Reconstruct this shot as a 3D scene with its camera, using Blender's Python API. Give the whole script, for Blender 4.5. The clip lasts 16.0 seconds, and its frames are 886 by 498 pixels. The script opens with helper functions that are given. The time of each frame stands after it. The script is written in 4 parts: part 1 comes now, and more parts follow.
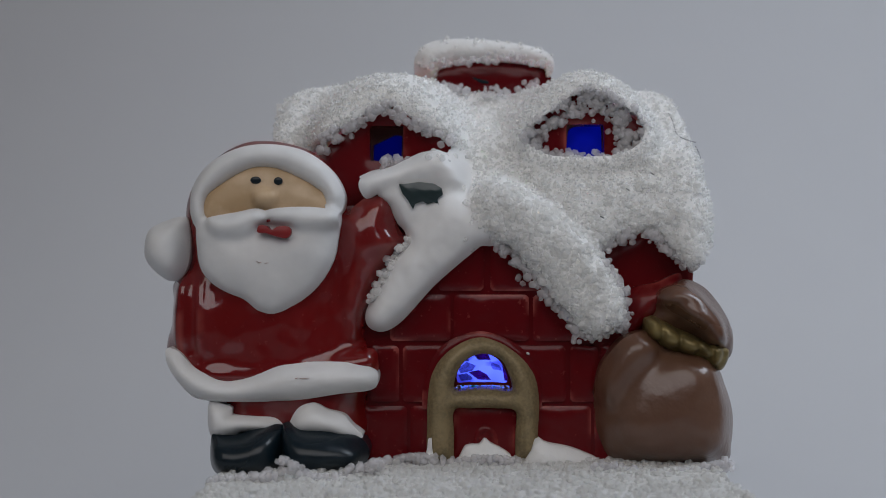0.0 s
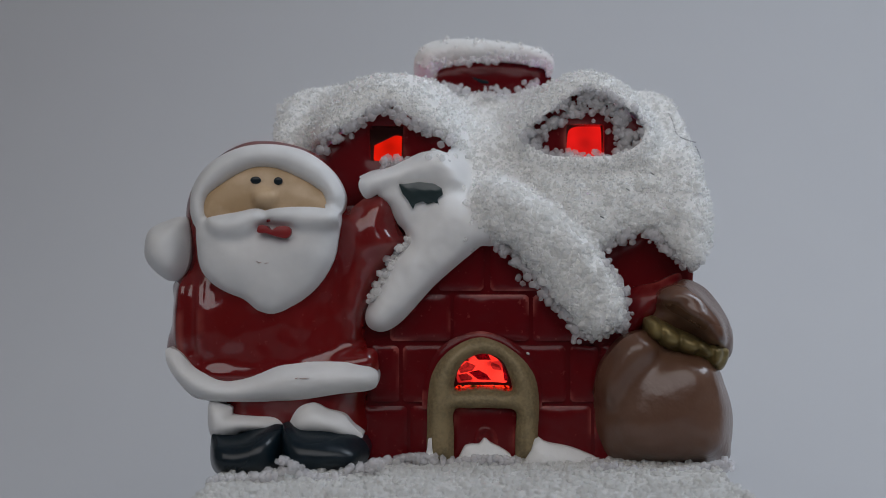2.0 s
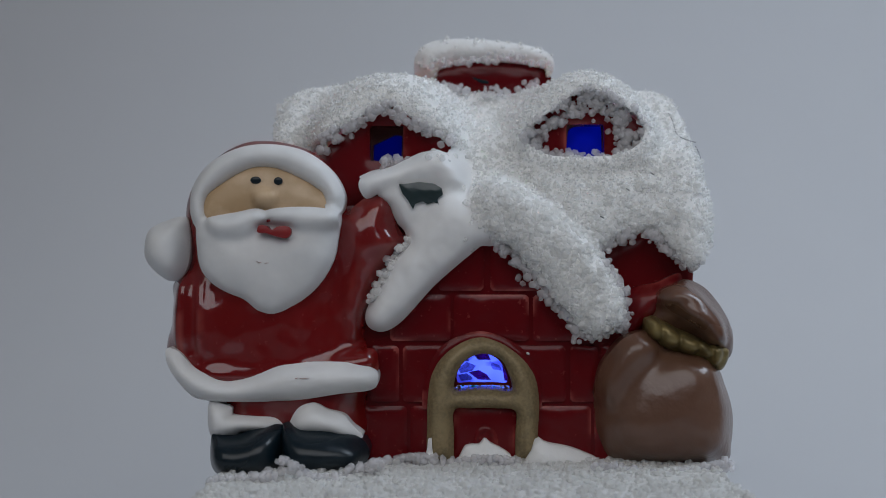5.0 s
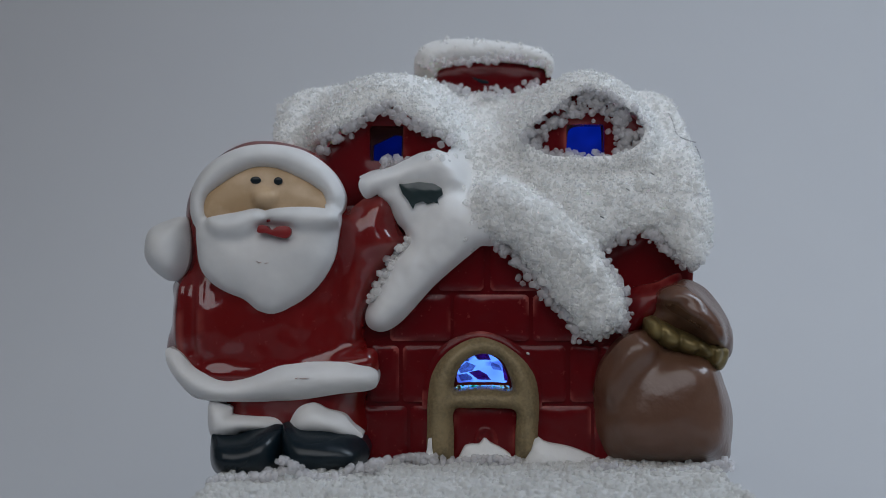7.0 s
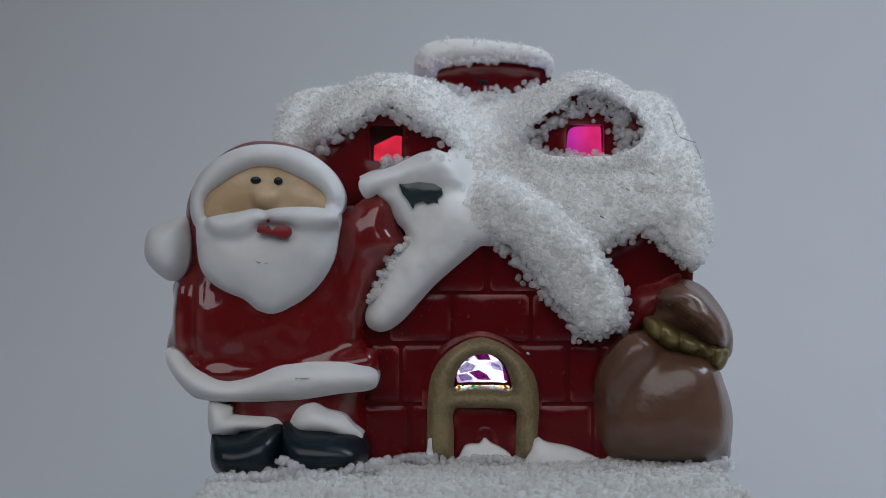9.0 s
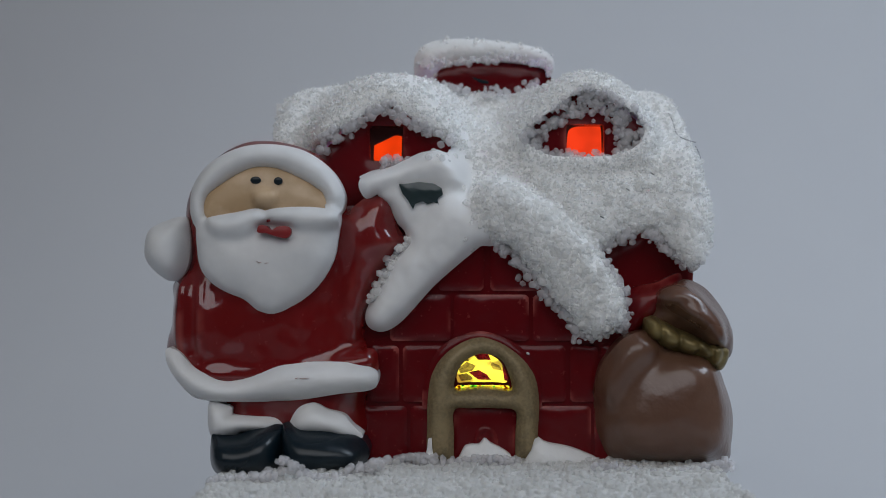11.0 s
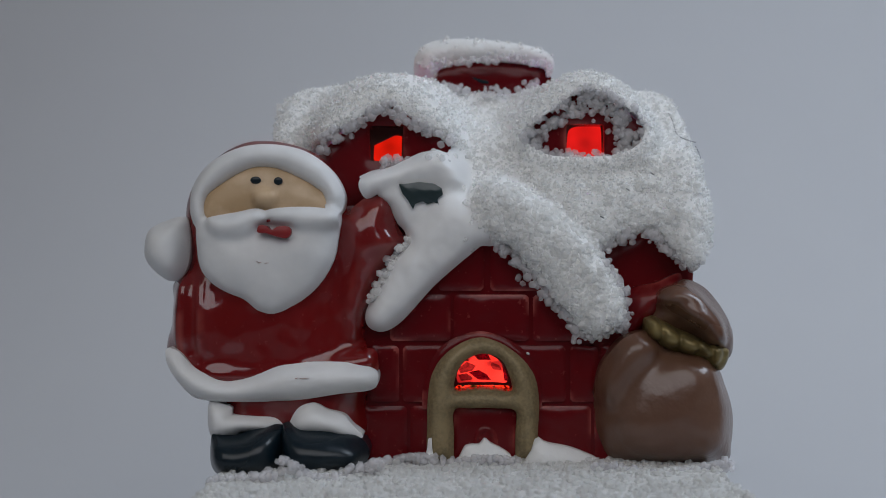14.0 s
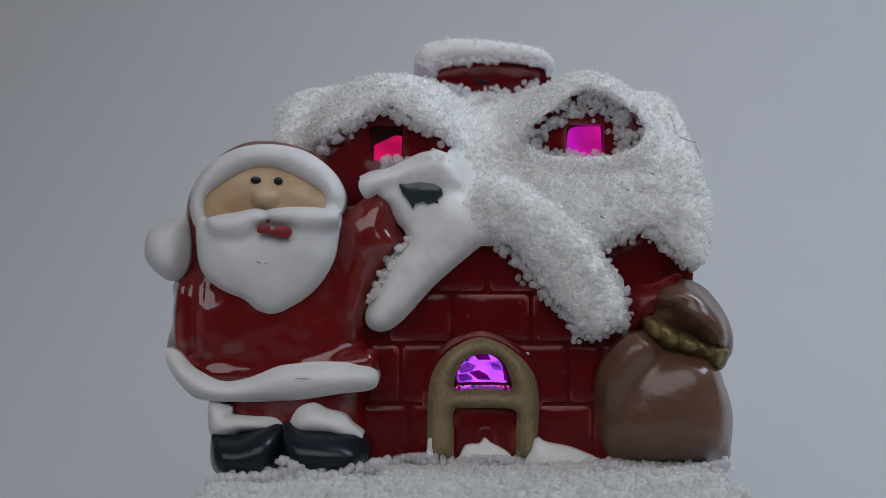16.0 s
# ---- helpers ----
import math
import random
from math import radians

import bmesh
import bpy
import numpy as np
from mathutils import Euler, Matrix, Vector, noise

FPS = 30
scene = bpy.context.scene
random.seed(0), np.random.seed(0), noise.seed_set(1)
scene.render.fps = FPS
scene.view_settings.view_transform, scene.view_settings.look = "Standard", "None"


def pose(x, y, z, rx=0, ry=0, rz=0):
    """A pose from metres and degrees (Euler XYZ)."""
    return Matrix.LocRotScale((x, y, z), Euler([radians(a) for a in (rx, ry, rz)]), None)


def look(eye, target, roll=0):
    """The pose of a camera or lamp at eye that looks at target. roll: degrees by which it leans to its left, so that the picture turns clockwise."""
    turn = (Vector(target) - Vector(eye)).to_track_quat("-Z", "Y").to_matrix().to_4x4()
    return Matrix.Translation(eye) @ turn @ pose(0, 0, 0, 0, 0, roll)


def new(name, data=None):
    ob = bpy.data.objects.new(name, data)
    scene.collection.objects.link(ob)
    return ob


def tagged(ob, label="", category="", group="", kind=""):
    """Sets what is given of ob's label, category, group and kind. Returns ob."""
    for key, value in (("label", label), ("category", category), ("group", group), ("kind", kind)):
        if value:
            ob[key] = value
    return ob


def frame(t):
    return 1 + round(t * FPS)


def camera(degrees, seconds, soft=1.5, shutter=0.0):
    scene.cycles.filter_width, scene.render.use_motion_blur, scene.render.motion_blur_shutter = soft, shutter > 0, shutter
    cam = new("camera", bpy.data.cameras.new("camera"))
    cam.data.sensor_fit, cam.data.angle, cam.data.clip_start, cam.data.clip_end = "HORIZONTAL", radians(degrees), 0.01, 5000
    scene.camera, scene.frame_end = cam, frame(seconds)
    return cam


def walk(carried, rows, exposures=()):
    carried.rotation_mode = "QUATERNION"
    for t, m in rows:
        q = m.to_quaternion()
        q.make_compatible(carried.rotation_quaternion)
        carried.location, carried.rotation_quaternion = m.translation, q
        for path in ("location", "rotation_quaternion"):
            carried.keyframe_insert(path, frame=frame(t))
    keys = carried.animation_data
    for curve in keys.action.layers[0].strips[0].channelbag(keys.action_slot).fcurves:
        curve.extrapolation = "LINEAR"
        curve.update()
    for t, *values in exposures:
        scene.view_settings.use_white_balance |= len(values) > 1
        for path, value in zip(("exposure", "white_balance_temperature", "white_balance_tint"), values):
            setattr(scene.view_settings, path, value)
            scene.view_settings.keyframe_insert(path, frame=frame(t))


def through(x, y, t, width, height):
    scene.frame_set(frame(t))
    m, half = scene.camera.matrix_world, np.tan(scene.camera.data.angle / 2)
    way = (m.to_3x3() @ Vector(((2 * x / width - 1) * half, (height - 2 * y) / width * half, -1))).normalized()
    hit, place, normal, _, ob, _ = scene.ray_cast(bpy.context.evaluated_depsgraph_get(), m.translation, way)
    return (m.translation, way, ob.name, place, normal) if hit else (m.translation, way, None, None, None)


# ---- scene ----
# ---------------------------------------------------------------- camera, still on its stand
cam = camera(40.0, 16.0, 0.95)
STAND = look((0, -0.290, 0.0498), (0, 0, 0.0498))
cam.data.dof.use_dof, cam.data.dof.focus_distance, cam.data.dof.aperture_fstop = True, 0.286, 14.0
walk(cam, [(0, STAND), (16.0, STAND)], [(0, -0.20, 6750, 11.5), (2.0, -0.20, 6700, 11.0), (4.0, -0.20, 6520, 9.8), (6.5, -0.19, 6420, 9.0), (9.0, -0.19, 6420, 9.0),
                                          (12.5, -0.20, 6450, 9.0), (14.0, -0.17, 6500, 10.0), (16.0, -0.17, 6560, 11.0)])

# ---------------------------------------------------------------- daylight
world = bpy.data.worlds.new("world")
scene.world = world
world.use_nodes = True
wn = world.node_tree
sky = wn.nodes.new("ShaderNodeTexSky")
sky.sky_type = "NISHITA"
sky.sun_disc = False
sky.sun_elevation, sky.sun_rotation = radians(50), radians(120)
wn.nodes["Background"].inputs[1].default_value = 0.1
wn.links.new(sky.outputs[0], wn.nodes["Background"].inputs[0])

ROOM = dict(x0=-1.2, x1=1.2, y0=-1.3, y1=0.95, z0=-0.075, z1=1.9)


def window_and_fill_light(name, m, w, h, watts, colour):
    lamp = bpy.data.lights.new(name, "AREA")
    lamp.shape, lamp.size, lamp.size_y, lamp.energy, lamp.color = "RECTANGLE", w, h, watts, colour
    ob = new(name, lamp)
    ob.matrix_world = m
    return ob


# the sky's light in three openings: a window to one side, a window high in the wall behind the camera, and on the first
# one's side an unseen skylight added as overhead fill
window_and_fill_light("window_and_fill_light", look((1.16, 0.05, 1.32), (0, 0.05, 0.4)), 0.9, 0.8, 12.6, (0.74, 0.86, 1.0))
window_and_fill_light("window_and_fill_light", look((0.72, 0.02, 1.87), (0.1, 0.06, 0.2)), 0.85, 0.75, 0.9, (0.86, 0.93, 1.0))
window_and_fill_light("window_and_fill_light", look((-0.1, -1.26, 1.12), (-0.05, 0, 0.35)), 2.0, 1.15, 11.2, (1.0, 0.955, 0.905))


# ---------------------------------------------------------------- materials
def material(name, colour, rough=0.5, metal=0.0, second=None, scale=300.0, mix=0.5, bump=0.0, bump_scale=900.0, coat=0.0, sss=0.0,
             transmission=0.0, spread=0.0, detail=6.0, cells=0.0, gloss=0.5, worn=None):
    """Principled surface with a two-scale colour variation and fine relief; scale in waves per metre."""
    mat = bpy.data.materials.new(name)
    mat.use_nodes = True
    nt = mat.node_tree
    bsdf = nt.nodes["Principled BSDF"]
    bsdf.inputs["Roughness"].default_value = rough
    bsdf.inputs["Metallic"].default_value = metal
    bsdf.inputs["Specular IOR Level"].default_value = gloss
    bsdf.inputs["Coat Weight"].default_value = coat
    bsdf.inputs["Coat Roughness"].default_value = 0.06
    bsdf.inputs["Transmission Weight"].default_value = transmission
    if sss:
        bsdf.inputs["Subsurface Weight"].default_value = sss
        bsdf.inputs["Subsurface Radius"].default_value = (1.0, 1.0, 1.0)
        bsdf.inputs["Subsurface Scale"].default_value = 0.0025
    co = nt.nodes.new("ShaderNodeTexCoord")
    second = second or tuple(c * 0.8 for c in colour)
    n1 = nt.nodes.new("ShaderNodeTexNoise")
    n1.inputs["Scale"].default_value, n1.inputs["Detail"].default_value = scale, detail
    n2 = nt.nodes.new("ShaderNodeTexNoise")
    n2.inputs["Scale"].default_value, n2.inputs["Detail"].default_value = scale * 0.13, 3.0
    add = nt.nodes.new("ShaderNodeMath")
    add.operation = "MULTIPLY"
    ramp = nt.nodes.new("ShaderNodeMapRange")
    ramp.inputs[1].default_value, ramp.inputs[2].default_value = 0.15, 0.38
    ramp.inputs[4].default_value = mix
    m = nt.nodes.new("ShaderNodeMix")
    m.data_type = "RGBA"
    m.inputs[6].default_value, m.inputs[7].default_value = (*colour, 1), (*second, 1)
    for n in (n1, n2):
        nt.links.new(co.outputs["Object"], n.inputs["Vector"])
    nt.links.new(n1.outputs[0], add.inputs[0])
    nt.links.new(n2.outputs[0], add.inputs[1])
    nt.links.new(add.outputs[0], ramp.inputs[0])
    nt.links.new(ramp.outputs[0], m.inputs[0])
    last = m.outputs[2]
    if spread:
        geo = nt.nodes.new("ShaderNodeNewGeometry")
        hsv = nt.nodes.new("ShaderNodeHueSaturation")
        mr = nt.nodes.new("ShaderNodeMapRange")
        mr.inputs[3].default_value, mr.inputs[4].default_value = 1 - spread, 1 + spread * 0.3
        nt.links.new(geo.outputs["Random Per Island"], mr.inputs[0])
        nt.links.new(mr.outputs[0], hsv.inputs["Value"])
        nt.links.new(last, hsv.inputs["Color"])
        last = hsv.outputs[0]
    if worn:
        # thin glaze on the raised edges
        geo = nt.nodes.new("ShaderNodeNewGeometry")
        edge = nt.nodes.new("ShaderNodeMapRange")
        edge.inputs[1].default_value, edge.inputs[2].default_value, edge.inputs[4].default_value = 0.505, 0.56, 1.0
        cut = nt.nodes.new("ShaderNodeMath")
        cut.operation = "MULTIPLY"
        wm = nt.nodes.new("ShaderNodeMix")
        wm.data_type = "RGBA"
        wm.inputs[7].default_value = (*worn, 1)
        nt.links.new(geo.outputs["Pointiness"], edge.inputs[0])
        nt.links.new(edge.outputs[0], cut.inputs[0])
        patch = nt.nodes.new("ShaderNodeMapRange")
        patch.inputs[1].default_value, patch.inputs[2].default_value = 0.5, 0.62
        thin = nt.nodes.new("ShaderNodeTexNoise")
        thin.inputs["Scale"].default_value, thin.inputs["Detail"].default_value = 70, 4.0
        nt.links.new(co.outputs["Object"], thin.inputs["Vector"])
        nt.links.new(thin.outputs[0], patch.inputs[0])
        nt.links.new(patch.outputs[0], cut.inputs[1])
        fleck = nt.nodes.new("ShaderNodeTexNoise")
        fleck.inputs["Scale"].default_value, fleck.inputs["Detail"].default_value = 750, 3.0
        few = nt.nodes.new("ShaderNodeMapRange")
        few.inputs[1].default_value, few.inputs[2].default_value, few.inputs[4].default_value = 0.66, 0.74, 0.35
        most = nt.nodes.new("ShaderNodeMath")
        most.operation = "MAXIMUM"
        nt.links.new(co.outputs["Object"], fleck.inputs["Vector"])
        nt.links.new(fleck.outputs[0], few.inputs[0])
        nt.links.new(few.outputs[0], most.inputs[0])
        nt.links.new(cut.outputs[0], most.inputs[1])
        nt.links.new(most.outputs[0], wm.inputs[0])
        nt.links.new(last, wm.inputs[6])
        last = wm.outputs[2]
    nt.links.new(last, bsdf.inputs["Base Color"])
    rr = nt.nodes.new("ShaderNodeMapRange")
    rr.inputs[3].default_value, rr.inputs[4].default_value = rough * 0.75, min(1, rough * 1.35)
    nt.links.new(n2.outputs[0], rr.inputs[0])
    nt.links.new(rr.outputs[0], bsdf.inputs["Roughness"])
    if bump:
        n3 = nt.nodes.new("ShaderNodeTexNoise")
        n3.inputs["Scale"].default_value, n3.inputs["Detail"].default_value = bump_scale, 5.0
        nt.links.new(co.outputs["Object"], n3.inputs["Vector"])
        b = nt.nodes.new("ShaderNodeBump")
        b.inputs["Strength"].default_value, b.inputs["Distance"].default_value = bump, 0.0006
        nt.links.new(n3.outputs[0], b.inputs["Height"])
        nt.links.new(b.outputs[0], bsdf.inputs["Normal"])
        if coat:
            n3.inputs["Detail"].default_value = 2.0
        if cells:
            vo = nt.nodes.new("ShaderNodeTexVoronoi")
            vo.inputs["Scale"].default_value = cells
            nt.links.new(co.outputs["Object"], vo.inputs["Vector"])
            b2 = nt.nodes.new("ShaderNodeBump")
            b2.invert = True
            b2.inputs["Strength"].default_value, b2.inputs["Distance"].default_value = 0.18, 0.0008
            nt.links.new(vo.outputs["Distance"], b2.inputs["Height"])
            nt.links.new(b.outputs[0], b2.inputs["Normal"])
            nt.links.new(b2.outputs[0], bsdf.inputs["Normal"])
    return mat


def salt_material(name, colour, through, clear, spread):
    """Crystal that scatters light, lets some pass through and is partly clear."""
    mat = material(name, colour, 0.35, second=tuple(c * 0.95 for c in colour), scale=500, spread=spread)
    nt = mat.node_tree
    bsdf, out = nt.nodes["Principled BSDF"], nt.nodes["Material Output"]
    tl = nt.nodes.new("ShaderNodeBsdfTranslucent")
    tl.inputs[0].default_value = (*colour, 1)
    mix = nt.nodes.new("ShaderNodeMixShader")
    mix.inputs[0].default_value = through
    nt.links.new(bsdf.outputs[0], mix.inputs[1])
    nt.links.new(tl.outputs[0], mix.inputs[2])
    last = mix
    if clear:
        tp = nt.nodes.new("ShaderNodeBsdfTransparent")
        last = nt.nodes.new("ShaderNodeMixShader")
        last.inputs[0].default_value = clear
        nt.links.new(mix.outputs[0], last.inputs[1])
        nt.links.new(tp.outputs[0], last.inputs[2])
    nt.links.new(last.outputs[0], out.inputs[0])
    return mat


RED = material("red_glaze", (0.11, 0.0024, 0.0045), 0.2, gloss=0.25, second=(0.13, 0.005, 0.008), scale=120, coat=0.06, bump=0.14, bump_scale=170, worn=(0.34, 0.07, 0.06))
RED_COAT = material("red_coat_glaze", (0.15, 0.004, 0.005), 0.12, gloss=0.55, second=(0.185, 0.011, 0.009), scale=90, coat=0.5, bump=0.12, bump_scale=95, worn=(0.3, 0.06, 0.05))
WHITE = material("white_matt_glaze", (0.74, 0.74, 0.735), 0.55, second=(0.46, 0.47, 0.48), scale=110, bump=0.25, bump_scale=220)
SKIN = material("peach_glaze", (0.68, 0.51, 0.34), 0.4, second=(0.44, 0.29, 0.15), scale=160, mix=0.8, bump=0.2, bump_scale=200)
BLACK = material("black_glaze", (0.004, 0.011, 0.017), 0.27, gloss=0.4, second=(0.008, 0.014, 0.018), scale=100, coat=0.0, bump=0.3, bump_scale=120)
GREEN = material("dark_green_glaze", (0.012, 0.028, 0.03), 0.35, second=(0.03, 0.05, 0.05), scale=200, coat=0.3, bump=0.3, bump_scale=200)
BROWN = material("brown_glaze", (0.115, 0.052, 0.031), 0.27, second=(0.15, 0.08, 0.052), scale=150, mix=0.8, coat=0.3, bump=0.28, bump_scale=420)
GOLD = material("worn_gold_paint", (0.29, 0.22, 0.115), 0.5, metal=0.15, second=(0.07, 0.052, 0.028), scale=1300, mix=0.5, bump=0.5, bump_scale=900)
GOLD_BRIGHT = material("gold_paint", (0.3, 0.225, 0.085), 0.33, metal=0.4, second=(0.05, 0.04, 0.02), scale=420, mix=0.8, bump=0.4, bump_scale=300)
GLAZED_SNOW = material("white_snow_glaze", (0.78, 0.78, 0.775), 0.5, second=(0.7, 0.7, 0.7), scale=160, bump=0.2, bump_scale=260, sss=0.4)
SNOW = material("powder_snow", (0.81, 0.81, 0.80), 0.8, second=(0.76, 0.765, 0.765), scale=350, bump=0.3, bump_scale=900, cells=620, sss=0.8)
SALT = salt_material("salt_crystal", (0.985, 0.985, 0.975), 0.5, 0.45, 0.02)
# bed materials: darker copies, the weaker light low down put into their colour
BED_SALT = salt_material("shaded_bed_salt", (0.88, 0.88, 0.865), 0.5, 0.4, 0.06)
BED_SNOW = material("shaded_packed_salt", (0.63, 0.63, 0.615), 0.8, second=(0.55, 0.55, 0.535), scale=300, bump=0.3, bump_scale=900, cells=620, sss=0.5)
CLEAR_SALT = salt_material("clear_salt_crystal", (0.95, 0.94, 0.95), 0.45, 0.64, 0.1)
PAPER = material("matt_paper", (0.54, 0.55, 0.57), 0.9, second=(0.52, 0.53, 0.555), scale=20, bump=0.08, bump_scale=700)
PLASTER = material("painted_plaster", (0.32, 0.32, 0.32), 0.9, second=(0.28, 0.28, 0.285), scale=8, bump=0.2, bump_scale=60)
DARK_WALL = material("dark_grey_plaster", (0.17, 0.17, 0.172), 0.9, second=(0.145, 0.145, 0.147), scale=8, bump=0.2, bump_scale=60)
# unseen west wall, its own grey set for the light bounced from the left
BOUNCE_WALL = material("bounce_plaster", (0.22, 0.22, 0.22), 0.9, second=(0.19, 0.19, 0.19), scale=8, bump=0.2, bump_scale=60)
BISQUE = material("unglazed_inside", (0.10, 0.03, 0.025), 0.8, second=(0.06, 0.02, 0.02), scale=200, bump=0.2)
MOUTH = material("red_mouth_paint", (0.26, 0.012, 0.012), 0.4, second=(0.2, 0.01, 0.012), scale=400)
SCRATCH = material("scratched_glaze", (0.52, 0.36, 0.34), 0.6)
FIBRE = material("dark_fibre", (0.03, 0.03, 0.035), 0.7)


def glow(name, colour, strength, other=None, half=0.006):
    mat = bpy.data.materials.new(name)
    mat.use_nodes = True
    nt = mat.node_tree
    b = nt.nodes["Principled BSDF"]
    b.inputs["Base Color"].default_value = (0.003, 0.003, 0.004, 1)
    b.inputs["Specular IOR Level"].default_value = 0.05
    b.inputs["Roughness"].default_value = 0.5
    b.inputs["Emission Color"].default_value = (*colour, 1)
    if other:
        # overlap of two lamps' light, painted as a colour blend across the panel
        at, xyz, part_way, two = (nt.nodes.new("ShaderNode" + n) for n in ("TexCoord", "SeparateXYZ", "MapRange", "Mix"))
        two.data_type = "RGBA"
        two.inputs[6].default_value, two.inputs[7].default_value = (*other, 1), (*colour, 1)
        part_way.inputs[1].default_value, part_way.inputs[2].default_value = -half, half * 0.4
        nt.links.new(at.outputs["Object"], xyz.inputs[0])
        nt.links.new(xyz.outputs[0], part_way.inputs[0])
        nt.links.new(part_way.outputs[0], two.inputs[0])
        nt.links.new(two.outputs[2], b.inputs["Emission Color"])
    co, no, mr = (nt.nodes.new("ShaderNode" + n) for n in ("TexCoord", "TexNoise", "MapRange"))
    no.inputs["Scale"].default_value, no.inputs["Detail"].default_value = 160, 1.0
    mr.inputs[1].default_value, mr.inputs[2].default_value = 0.3, 0.7
    mr.inputs[3].default_value, mr.inputs[4].default_value = strength * 0.65, strength * 1.15
    nt.links.new(co.outputs["Object"], no.inputs["Vector"])
    nt.links.new(no.outputs[0], mr.inputs[0])
    nt.links.new(mr.outputs[0], b.inputs["Emission Strength"])
    return mat


# ---------------------------------------------------------------- shapes
MM = 0.001


def spline(points, n=8):
    """Closed smooth curve through the corners."""
    p = np.array(points, float)
    a, b, c, d = np.roll(p, 1, 0), p, np.roll(p, -1, 0), np.roll(p, -2, 0)
    out = []
    for i in range(len(p)):
        for k in range(n):
            t = k / n
            out.append(0.5 * (2 * b[i] + (c[i] - a[i]) * t + (2 * a[i] - 5 * b[i] + 4 * c[i] - d[i]) * t * t
                              + (3 * b[i] - a[i] - 3 * c[i] + d[i]) * t ** 3))
    return np.array(out)


def sharp(points, n=6):
    """Closed polygon with straight sides."""
    p = np.array(points, float)
    q = np.roll(p, -1, 0)
    return np.concatenate([p[i] + (q[i] - p[i]) * np.linspace(0, 1, n, endpoint=False)[:, None] for i in range(len(p))])


def field(nodes, loops):
    """Distance to the nearest loop, positive within the shape, and the nearest point on it."""
    best = np.full(len(nodes), 1e9)
    near = np.zeros_like(nodes)
    inside = np.zeros(len(nodes), bool)
    for loop in loops:
        a, b = loop, np.roll(loop, -1, 0)
        for s in range(len(a)):
            ab = b[s] - a[s]
            t = np.clip(((nodes - a[s]) @ ab) / max(ab @ ab, 1e-9), 0, 1)
            q = a[s] + t[:, None] * ab
            d = np.hypot(*(nodes - q).T)
            m = d < best
            best[m], near[m] = d[m], q[m]
            if a[s][1] != b[s][1]:
                cross = (a[s][1] > nodes[:, 1]) != (b[s][1] > nodes[:, 1])
                inside ^= cross & (nodes[:, 0] < ab[0] * (nodes[:, 1] - a[s][1]) / ab[1] + a[s][0])
    return np.where(inside, best, -best), near


def wave(x, z, size, seed):
    return noise.noise((x / size + seed * 7.3, z / size - seed * 3.1, seed * 1.7))


